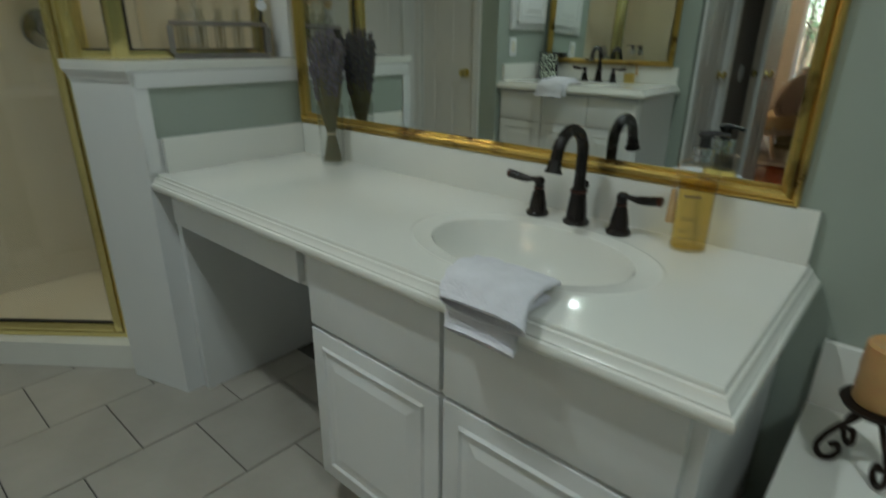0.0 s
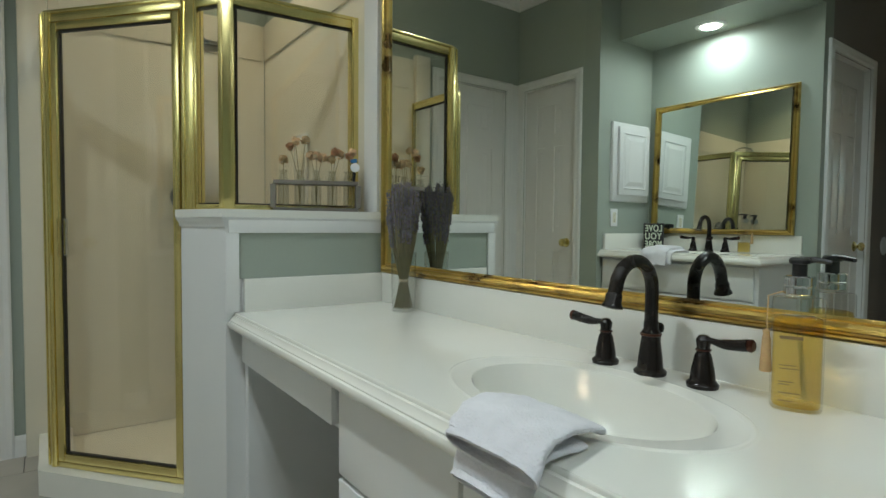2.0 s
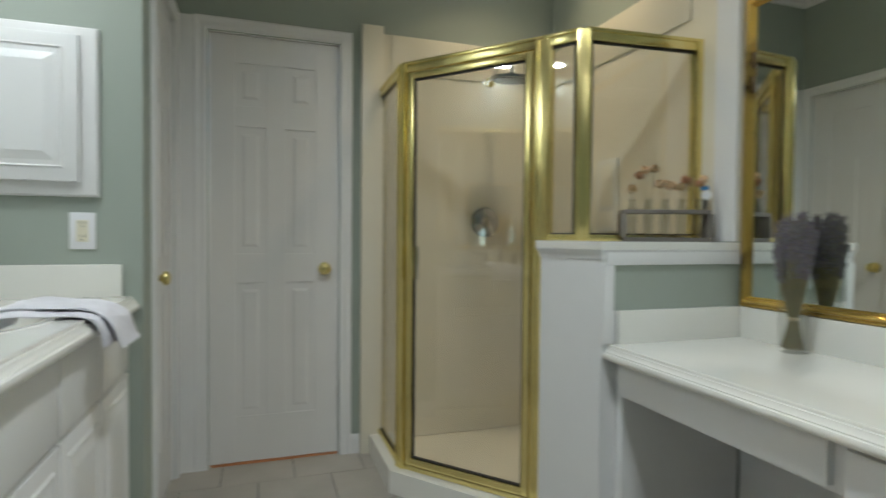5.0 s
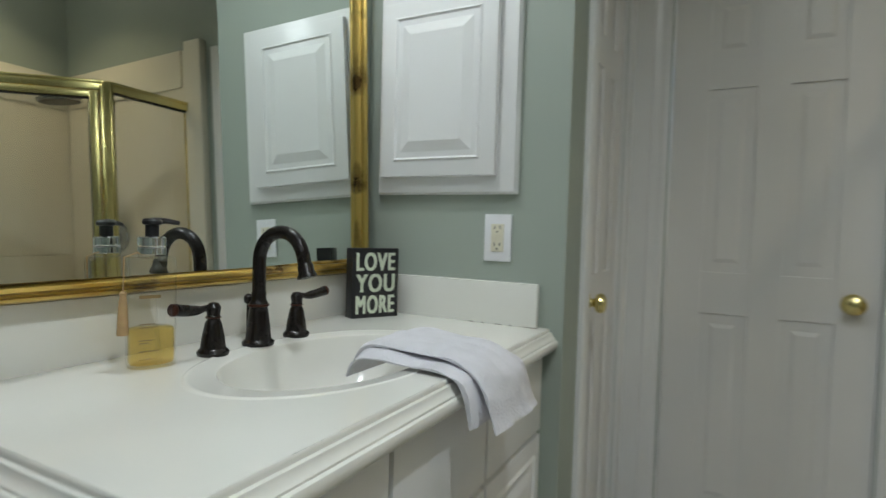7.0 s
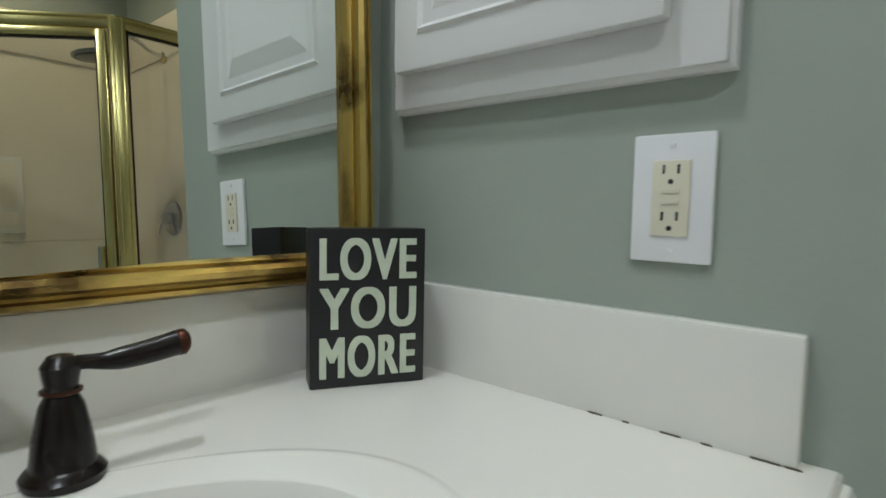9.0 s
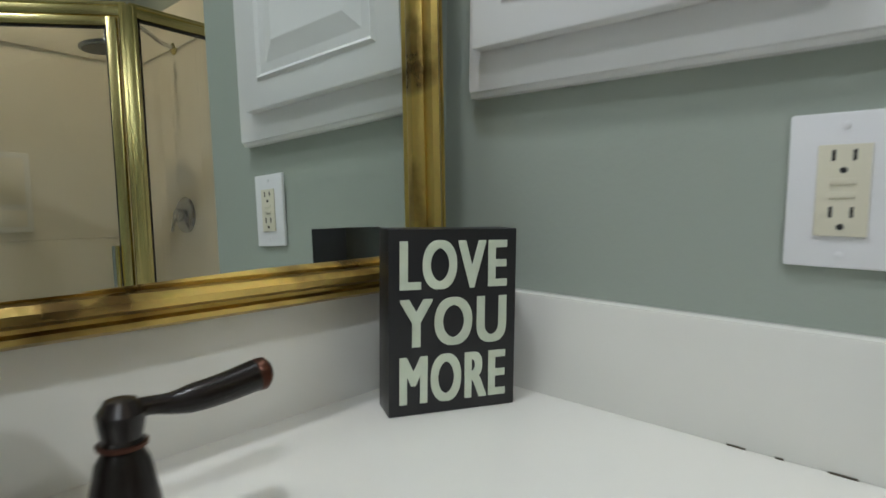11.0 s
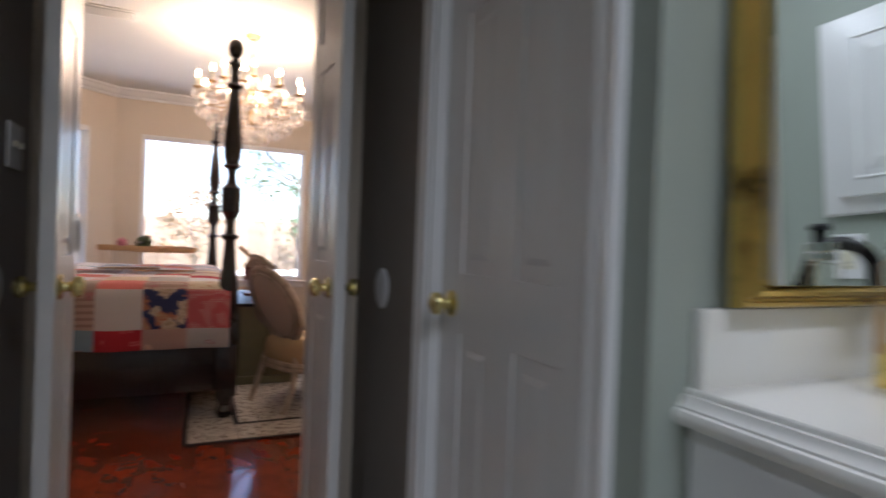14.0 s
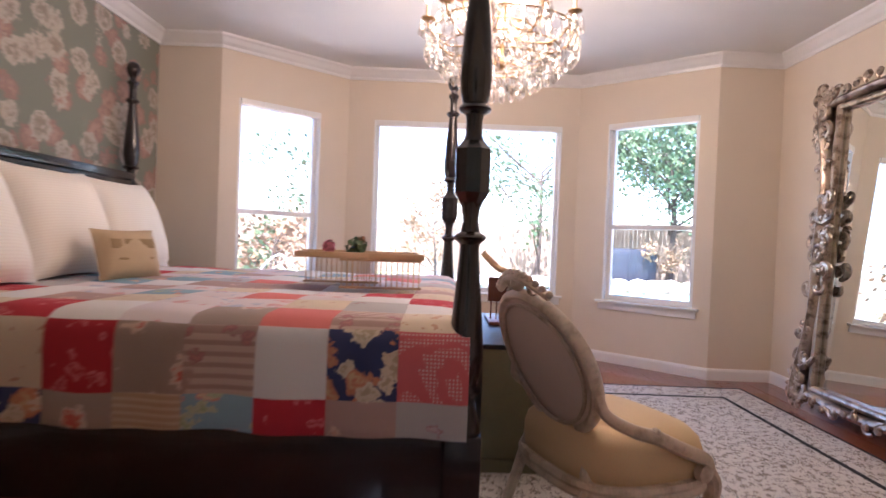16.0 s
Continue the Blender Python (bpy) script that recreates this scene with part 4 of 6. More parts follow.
# lavender in a glass
STEM = material("dry_stem", (0.26, 0.23, 0.12), 0.8, vary=0.15, scale=40)
LAVENDER = material("dried_lavender", (0.185, 0.165, 0.195), 0.9, vary=0.3, scale=90, bump=0.1, second=(0.10, 0.09, 0.10), spread=(0.4, 0.6))
TWINE = material("twine", (0.5, 0.42, 0.28), 0.9)
vase = thing("glass_vase", "clear glass tumbler vase holding dried lavender on the vanity", "vase", pose(-1.44, 1.055, CA + 0.0003))
part("tumbler", lathe([(0.0, 0.0), (0.035, 0.0), (0.0375, 0.003), (0.041, 0.19), (0.0395, 0.19), (0.0355, 0.012), (0.0, 0.012)], 32), VIAL, vase)
lav = thing("lavender_bunch", "bunch of dried lavender tied with twine", "dried flowers", pose(-1.44, 1.055, CA + 0.013))
bm, fl = bmesh.new(), bmesh.new()
rnd = random.Random(4)
for k in range(105):
    a, r = rnd.uniform(0, 6.283), math.sqrt(rnd.random())
    foot = Vector((0.031 * r * math.cos(a), 0.031 * r * math.sin(a), 0))
    tie = Vector((0.012 * r * math.cos(a), 0.012 * r * math.sin(a), 0.085))
    b = a + rnd.uniform(-0.3, 0.3)
    tip = Vector((0.055 * r * math.cos(b), 0.055 * r * math.sin(b), rnd.uniform(0.33, 0.425) - 0.05 * r))
    midp = tie.lerp(tip, 0.5) + Vector((0.006 * math.cos(b), 0.006 * math.sin(b), 0))
    tube([foot, tie, midp, tip], 0.0015, 4, bm)
    way = (tip - midp).normalized()
    for j in range(13):
        c = tip - way * (j * 0.0085)
        for q in range(3):
            an = rnd.uniform(0, 6.283)
            o = Vector((math.cos(an), math.sin(an), rnd.uniform(0.1, 0.9))) * 0.0055
            s_ = rnd.uniform(0.0026, 0.005) * (1.0 if j else 0.6)
            cc = c + o
            vs = [fl.verts.new(cc + Vector(d) * s_) for d in ((1, 0, 0), (-0.5, 0.87, 0), (-0.5, -0.87, 0), (0, 0, 1.9))]
            for tri in ((0, 1, 3), (1, 2, 3), (2, 0, 3), (2, 1, 0)):
                fl.faces.new([vs[t_] for t_ in tri])
part("stem_sheaf", bm, STEM, lav, "thin dry stems")
part("flower_mass", fl, LAVENDER, lav, "greyish purple flower spikes", smooth=False)
part("twine", lathe([(0.0145, 0.082), (0.016, 0.084), (0.016, 0.089), (0.0145, 0.091)], 16), TWINE, lav)

# test tube rack with dried flowers
RACKWOOD = material("grey_weathered_wood", (0.20, 0.18, 0.16), 0.8, vary=0.15, scale=12, bump=0.08, fine=60)
rk = thing("bud_vase_rack", "grey wooden rack of five glass bud vases on the ledge", "vase rack", pose(-1.845, 0.93, 1.0923, 0, 0, 68))
RL = 0.30
part("base", box(-RL / 2, RL / 2, -0.034, 0.034, 0, 0.0142, 0.002), RACKWOOD, rk)
part("top_bar", box(-RL / 2, RL / 2, -0.034, 0.034, 0.098, 0.112, 0.002), RACKWOOD, rk)
for s_ in (-1, 1):
    part("end_board", box(s_ * RL / 2 - 0.009, s_ * RL / 2 + 0.009, -0.034, 0.034, 0.0145, 0.0975, 0.002), RACKWOOD, rk)
PETAL = [material("peach_petal", (0.76, 0.54, 0.33), 0.8, vary=0.2, scale=80), material("rust_petal", (0.52, 0.27, 0.14), 0.8, vary=0.2, scale=80), material("straw_petal", (0.66, 0.48, 0.27), 0.8, vary=0.2, scale=80)]
for k in range(5):
    u = -0.115 + 0.0575 * k
    v_ = thing("bud_vase", "small clear glass test tube bud vase", "bud vase", rk.matrix_basis @ pose(u, 0, 0.0145), "bud vases in the rack")
    part("tube", lathe([(0, 0), (0.016, 0.002), (0.018, 0.01), (0.018, 0.10), (0.012, 0.118), (0.012, 0.13), (0.016, 0.134), (0.015, 0.136), (0.0105, 0.13), (0.0105, 0.118), (0.0165, 0.10), (0.0165, 0.012), (0, 0.006)], 20), VIAL, v_)
    fl_ = thing("dried_flower", ("dried straw-coloured bud on a stem", "dried peach roses on thin stems", "dried pink yarrow head on a stem", "dried rust and peach blossoms on stems", "dried dark rust flower on a stem")[k], "dried flower", rk.matrix_basis @ pose(u, 0, 0.018), "dried flowers")
    for h, (dx, dy, hz, mi) in enumerate((((0.0, 0, 0.17, 2),), ((-0.016, 0, 0.235, 0), (0.02, 0.004, 0.24, 2), (-0.034, 0.0, 0.215, 1)), ((0.0, 0, 0.185, 0), (0.022, 0, 0.18, 0), (-0.02, 0, 0.185, 0)), ((0.012, 0, 0.2, 1), (0.03, 0.01, 0.195, 2), (-0.004, 0, 0.175, 2)), ((0.004, 0, 0.185, 1), (0.016, 0, 0.2, 0)))[k]):
        part("stem", tube([(0, 0, 0.005), (dx * 0.2, dy, 0.11), (dx, dy, hz)], 0.0011, 5), STEM, fl_)
        bm = bmesh.new()
        rn = random.Random(k * 7 + h)
        for q in range(48):
            n_ = Vector((rn.gauss(0, 1), rn.gauss(0, 1), rn.gauss(0.35, 0.8))).normalized()
            c = Vector((dx, dy, hz)) + n_ * rn.uniform(0.005, 0.017)
            t1 = n_.orthogonal().normalized() * rn.uniform(0.005, 0.010)
            t2 = n_.cross(t1)
            vs = [bm.verts.new(c + p_) for p_ in (t1, t2 + n_ * 0.003, -t1, -t2 + n_ * 0.003)]
            bm.faces.new(vs)
        part("blossom", bm, PETAL[mi], fl_, smooth=False)
razor = thing("razor", "dark handled razor with a blue head standing in the rack", "razor", rk.matrix_basis @ pose(0.135, -0.005, 0.1125))
part("handle", tube([(0, 0, 0), (0.002, 0, 0.04), (0.0, 0, 0.07)], [0.005, 0.0065, 0.005], 10), BLACK, razor)
part("head", box(-0.012, 0.012, -0.006, 0.006, 0.0705, 0.085, 0.002), material("blue_plastic", (0.05, 0.22, 0.5), 0.3), razor, "blue razor head")
part("tag", lathe([(0.017, 0), (0.017, 0.001), (0, 0.001)], 20), PLASTIC, razor, "round white tag", pose(0.004, -0.008, 0.052, 90))


def towel(m, sheets, label):
    """A folded face cloth: each sheet is (path of (v, z), u at start, u at end, half widths)."""
    t_ = thing("face_cloth", label, "towel", m)
    rn = random.Random(9)
    for path, ua, ub, wa, wb, thick in sheets:
        pts = smooth_path([(0, v, z) for v, z in path], 6)
        bm, n, w = bmesh.new(), len(pts), 14
        grid = []
        for i, p in enumerate(pts):
            f = i / (n - 1)
            d = pts[min(i + 1, n - 1)] - pts[max(i - 1, 0)]
            nor = Vector((0, -d.z, d.y)).normalized()
            row = []
            for j in range(w + 1):
                g = j / w * 2 - 1
                u = ua + (ub - ua) * f + g * (wa + (wb - wa) * f)
                wave = 0.006 * noise.noise(Vector((u * 28, i * 0.25, thick * 300))) + 0.0015 * math.sin(u * 160 + i * 0.2)
                row.append((Vector((u, p.y, p.z)), nor, wave, 1 - abs(g) ** 6))
            grid.append(row)
        top = [[bm.verts.new(c + nn * (thick * (0.35 + 0.65 * e) + wv)) for c, nn, wv, e in row] for row in grid]
        bot = [[bm.verts.new(c) for c, nn, wv, e in row] for row in grid]
        for i in range(n - 1):
            for j in range(w):
                bm.faces.new((top[i][j], top[i + 1][j], top[i + 1][j + 1], top[i][j + 1]))
                bm.faces.new((bot[i][j], bot[i][j + 1], bot[i + 1][j + 1], bot[i + 1][j]))
            bm.faces.new((top[i][0], bot[i][0], bot[i + 1][0], top[i + 1][0]))
            bm.faces.new((top[i][w], top[i + 1][w], bot[i + 1][w], bot[i][w]))
        for j in range(w):
            bm.faces.new((top[0][j], top[0][j + 1], bot[0][j + 1], bot[0][j]))
            bm.faces.new((top[-1][j], bot[-1][j], bot[-1][j + 1], top[-1][j + 1]))
        part("fold", bm, TOWEL, t_)
    return t_


def rolled_cloth(m, layers, label):
    """A face cloth folded into flat tubes laid over an edge; each layer is (path of (v, z), u at start, u at end, half width, half height)."""
    t_ = thing("face_cloth", label, "towel", m)
    for q, (path, ua, ub, w, h) in enumerate(layers):
        pts = smooth_path([(0, v, z) for v, z in path], 7)
        bm, n, seg = bmesh.new(), len(pts), 36
        shells = []
        for inner in (0, 1):
            rows = []
            for i, p in enumerate(pts):
                f = i / (n - 1)
                d = pts[min(i + 1, n - 1)] - pts[max(i - 1, 0)]
                nor = Vector((0, -d.z, d.y)).normalized()
                row = []
                for k in range(seg):
                    a = 2 * math.pi * k / seg
                    cu, cn = math.copysign(abs(math.cos(a)) ** 0.8, math.cos(a)), math.copysign(abs(math.sin(a)) ** 0.75, math.sin(a))
                    open_ = 0.45 + 0.55 * f
                    sag = 0.004 * noise.noise(Vector((cu * 3.0, i * 0.22, q * 7 + 2))) + 0.002 * noise.noise(Vector((cu * 9, i * 0.5, q + 11)))
                    u = ua + (ub - ua) * f + cu * (w - 0.005 * inner) * (1 - 0.10 * f)
                    row.append(bm.verts.new(Vector((u, p.y, p.z)) + nor * (h * open_ + cn * max(0.001, h * open_ - 0.0048 * inner) + sag)))
                rows.append(row)
            shells.append(rows)
            for a_, b_ in zip(rows, rows[1:]):
                for k in range(seg):
                    face = (a_[k], b_[k], b_[(k + 1) % seg], a_[(k + 1) % seg])
                    bm.faces.new(face if not inner else face[::-1])
        for e in (0, -1):
            for k in range(seg):
                bm.faces.new((shells[0][e][k], shells[0][e][(k + 1) % seg], shells[1][e][(k + 1) % seg], shells[1][e][k]))
        part("fold", bm, TOWEL, t_)
    return t_


rolled_cloth(MA, [
    ([(0.470, CA + 0.0005), (0.52, CA + 0.001), (0.546, CA + 0.0005), (0.560, CA - 0.020), (0.566, CA - 0.042), (0.578, CA - 0.054)], 0.37, 0.352, 0.074, 0.0135),
    ([(0.425, CA + 0.004), (0.46, CA + 0.016), (0.52, CA + 0.021), (0.550, CA + 0.014), (0.568, CA - 0.002), (0.584, CA - 0.010)], 0.395, 0.345, 0.089, 0.0165),
], "folded white face cloth draped over the counter edge")
towel(MB @ pose(0, 0.026, 0), [
    ([(0.31, CB - 0.03), (0.34, CB + 0.006), (0.42, CB + 0.008), (0.505, CB + 0.006), (0.538, CB - 0.012), (0.556, CB - 0.066)], 0.425, 0.45, 0.085, 0.085, 0.011),
    ([(0.30, CB - 0.012), (0.34, CB + 0.02), (0.42, CB + 0.024), (0.505, CB + 0.02), (0.553, CB - 0.002), (0.575, CB - 0.035), (0.592, CB - 0.072)], 0.40, 0.428, 0.075, 0.092, 0.012),
], "white face cloth folded over the basin and counter edge")

# ---- tub beside the vanity, candle stand ----
tub = thing("bathtub", "white built-in bathtub with a wide marble deck", "bathtub", pose(-0.045, 0.30, 0))
bm, rings = bmesh.new(), []
angs = sorted([2 * math.pi * k / 64 for k in range(64)] + [math.atan2(b, a) % (2 * math.pi) for a in (-0.995, 0.995) for b in (-0.4, 0.4)])
rings.append([bm.verts.new((0.995 + math.cos(a) * min(0.995 / max(1e-6, abs(math.cos(a))), 0.4 / max(1e-6, abs(math.sin(a)))), 0.41 + math.sin(a) * min(0.995 / max(1e-6, abs(math.cos(a))), 0.4 / max(1e-6, abs(math.sin(a)))), 0.5)) for a in angs])
for f, h in ((1.0, 0.0), (0.99, 0.012), (0.95, 0.014), (0.92, -0.01), (0.86, -0.2), (0.75, -0.36), (0.4, -0.40), (0.05, -0.40)):
    rings.append([bm.verts.new((1.05 + 0.74 * f * math.cos(a), 0.40 + 0.28 * f * math.sin(a), 0.5 + h)) for a in angs])
for a, b in zip(rings, rings[1:]):
    for k in range(len(a)):
        bm.faces.new((a[k], a[(k + 1) % len(a)], b[(k + 1) % len(a)], b[k]))
part("deck_and_basin", bm, MARBLE, tub)
part("apron", box(0.0, 1.99, -0.002, 0.012, 0, 0.498, 0.003), MARBLE, tub)
part("backsplash", box(0.0, 1.99, 0.81, 0.829, 0.499, 0.635, 0.004), MARBLE, tub)
IRON = material("dark_wrought_iron", (0.03, 0.018, 0.012), 0.45, 0.7, vary=0.1, scale=30)
WAX = material("tan_candle_wax", (0.62, 0.36, 0.15), 0.5, vary=0.08, scale=14, **{"subsurface_weight": 0.2})
cs = thing("candle_stand", "scrolled dark iron stand on the tub deck", "candle stand", pose(0.055, 0.97, 0.5003))
for k in range(4):
    a = math.pi / 2 * k + 0.5
    pts = [(r_ * math.cos(a), r_ * math.sin(a), z) for r_, z in ((0.01, 0.11), (0.03, 0.085), (0.055, 0.06), (0.07, 0.03), (0.062, 0.008), (0.045, 0.006), (0.036, 0.02), (0.042, 0.034), (0.052, 0.03))]
    part("scroll_leg", tube(smooth_path(pts, 4), 0.005, 8), IRON, cs)
part("cup", lathe([(0.008, 0.09), (0.012, 0.105), (0.05, 0.112), (0.055, 0.12), (0.05, 0.122), (0, 0.118)], 24), IRON, cs)
candle = thing("pillar_candle", "thick tan pillar candle on an iron stand", "candle", pose(0.055, 0.97, 0.6225))
part("wax", lathe([(0.038, 0), (0.04, 0.004), (0.0395, 0.05), (0.041, 0.055), (0.04, 0.10), (0.036, 0.105), (0.02, 0.1), (0, 0.1)], 24), WAX, candle)
part("wick", tube([(0, 0, 0.098), (0.001, 0, 0.112)], 0.001, 5), BLACK, candle)

# ---- corridor details and double door ----
for name, x, rz, side in (("door_4", -0.322, 93, 1), ("door_5", -1.025, 93, -1)):
    door(name, pose(x, DY + 0.012, 0.012, 0, 0, rz), 0.338, 2.028, 0.338 - 0.055, "narrow white panelled double door leaf, standing open", cols=1, sides=(1, -1))
jamb("jamb_4", pose(-0.305, DY, 0, 0, 0, 180), 0.737, 2.045, 0.12)
casing("casing_4", pose(-1.042, BN, 0, 0, 0, 0) @ pose(0.737, 0, 0, 0, 0, 180), 0.737, 2.045)
for x, ry in ((CE, -90), (CW, 90)):
    bump = thing("wall_bumper", "round white wall bumper behind a door knob", "wall bumper", pose(x + (0.001 if ry > 0 else -0.001), -2.465, 0.935, 0, ry), "wall bumpers")
    part("disc", lathe([(0.062, 0), (0.062, 0.003), (0.055, 0.007), (0.02, 0.005), (0, 0.005)], 32), PLASTIC, bump)
sp = thing("switch_plate", "pale two-gang light switch plate", "light switch", pose(CE - 0.001, -2.60, 1.29, 0, 0, 90))
part("plate", box(-0.058, 0.058, 0, 0.006, -0.058, 0.058, 0.0025), PLASTIC, sp)
for dx in (-0.023, 0.023):
    part("toggle", box(dx - 0.005, dx + 0.005, 0.006, 0.018, -0.004, 0.012, 0.002), OUTLET_IVORY, sp)

# ---- bedroom windows ----


def window(name, a, b, hole, sashes):
    a, b = Vector(a), Vector(b)
    d = b - a
    s0, s1, z0, z1 = hole
    w = s1 - s0
    m = pose(a.x, a.y, 0, 0, 0, math.degrees(math.atan2(d.y, d.x))) @ pose(s0, 0, z0)
    win = thing(name, "white framed window with clear glass and a deep sill", "window", m, kind="structure")
    h = z1 - z0
    f = 0.045
    bars = [(0, f, 0, h), (w - f, w, 0, h), (f, w - f, 0, f), (f, w - f, h - f, h)]
    for x0, x1, za, zb in bars:
        part("window_frame", box(x0, x1, -0.12 + 0.26 - 0.08, -0.12 + 0.26 - 0.02, za, zb, 0.004), WHITE, win)
    if sashes:
        part("meeting_rail", box(f, w - f, 0.055, 0.125, h * 0.405, h * 0.405 + 0.04, 0.003), WHITE, win)
        part("pane", box(f, w - f, 0.088, 0.092, f, h * 0.405), PANE, win, smooth=False).visible_shadow = False
        part("pane", box(f, w - f, 0.098, 0.102, h * 0.405 + 0.04, h - f), PANE, win, smooth=False).visible_shadow = False
    else:
        part("pane", box(f, w - f, 0.088, 0.092, f, h - f), PANE, win, smooth=False).visible_shadow = False
    for x0, x1 in ((-0.0, 0.012), (w - 0.012, w)):
        part("reveal", box(x0, x1, 0.001, 0.058, 0.002, h - 0.002), WHITE, win, smooth=False)
    part("window_sill", box(-0.05, w + 0.05, -0.05, 0.055, -0.022, -0.001, 0.005), WHITE, win)
    part("apron_trim", box(-0.03, w + 0.03, -0.018, -0.001, -0.085, -0.023, 0.005), WHITE, win)
    part("blind_cassette", box(0.014, w - 0.014, -0.012, 0.05, h - 0.055, h - 0.002, 0.005), WHITE, win)
    return win


for k, (a, b, hole) in enumerate(WIN):
    window("window_%d" % (k + 1), a, b, hole, k != 1)

# ---- four-poster bed ----
bed = thing("four_poster_bed", "black-brown four-poster bed with turned posts and leather headboard", "bed")
POST = [(0.0, 0.44), (0.058, 0.44), (0.058, 0.455), (0.046, 0.49), (0.036, 0.525), (0.036, 0.555), (0.05, 0.568), (0.055, 0.578), (0.05, 0.588), (0.04, 0.60), (0.05, 0.635), (0.057, 0.68), (0.057, 0.72), (0.052, 0.79), (0.044, 0.88), (0.037, 0.97), (0.032, 1.04), (0.034, 1.055), (0.05, 1.07), (0.054, 1.077), (0.05, 1.084), (0.032, 1.095), (0.026, 1.13), (0.03, 1.17), (0.038, 1.19)]
POST_TOP = [(0.036, 1.385), (0.028, 1.41), (0.026, 1.45), (0.03, 1.475), (0.05, 1.486), (0.054, 1.493), (0.05, 1.50), (0.04, 1.51), (0.049, 1.545), (0.053, 1.59), (0.052, 1.64), (0.045, 1.74), (0.036, 1.84), (0.028, 1.93), (0.028, 1.945), (0.044, 1.96), (0.047, 1.968), (0.042, 1.978), (0.026, 1.99), (0.023, 2.04), (0.026, 2.075), (0.036, 2.09), (0.038, 2.098), (0.034, 2.106), (0.022, 2.115), (0.022, 2.135), (0.035, 2.15), (0.045, 2.175), (0.047, 2.195), (0.043, 2.218), (0.03, 2.237), (0.012, 2.245), (0, 2.246)]
OCTAGON = [(0.0, 1.186), (0.038, 1.187), (0.060, 1.222), (0.060, 1.362), (0.038, 1.388), (0, 1.389)]
for x, y in ((-0.835, -4.33), (-0.79, -6.50), (1.50, -4.33), (1.50, -6.47)):
    p_ = part("post", lathe(POST, 28), EBONY, bed, m=pose(x, y, 0))
    part("upper_turning", lathe(POST_TOP, 28), EBONY, p_)
    part("octagonal_block", lathe(OCTAGON, 8), EBONY, p_, m=pose(0, 0, 0, 0, 0, 22.5), smooth=False)
    part("post_block", box(-0.06, 0.06, -0.06, 0.06, 0.14, 0.44, 0.008), EBONY, p_)
    part("foot", lathe([(0.03, 0), (0.045, 0.02), (0.05, 0.05), (0.035, 0.08), (0.05, 0.11), (0.055, 0.14), (0, 0.14)], 20), EBONY, p_)
for y in (-4.33, -6.47):
    part("side_rail", box(-0.80, 1.44, y - 0.02, y + 0.02, 0.17, 0.49, 0.006), EBONY, bed)
part("foot_rail", box(-0.885, -0.84, -6.40, -4.40, 0.17, 0.49, 0.006), EBONY, bed)
part("slat_platform", box(-0.83, 1.46, -6.445, -4.355, 0.30, 0.34), EBONY, bed, smooth=False)
LEATHER = material("blue_black_leather", (0.035, 0.055, 0.075), 0.35, vary=0.1, scale=10, bump=0.05, fine=200)
hb = part("headboard", box(1.46, 1.50, -6.41, -4.39, 0.3, 1.40, 0.01), EBONY, bed)
part("padded_panel", box(1.435, 1.459, -6.36, -4.44, 0.75, 1.36, 0.01), LEATHER, hb, "blue-black leather panel")
part("top_cap", box(1.44, 1.52, -6.43, -4.37, 1.401, 1.45, 0.012), EBONY, hb)

mt = tagged(part("mattress", box(-0.80, 1.42, -6.42, -4.38, 0.341, 0.765, 0.05), material("white_mattress_ticking", (0.75, 0.74, 0.72), 0.9)), "white mattress under a patchwork quilt", "mattress")

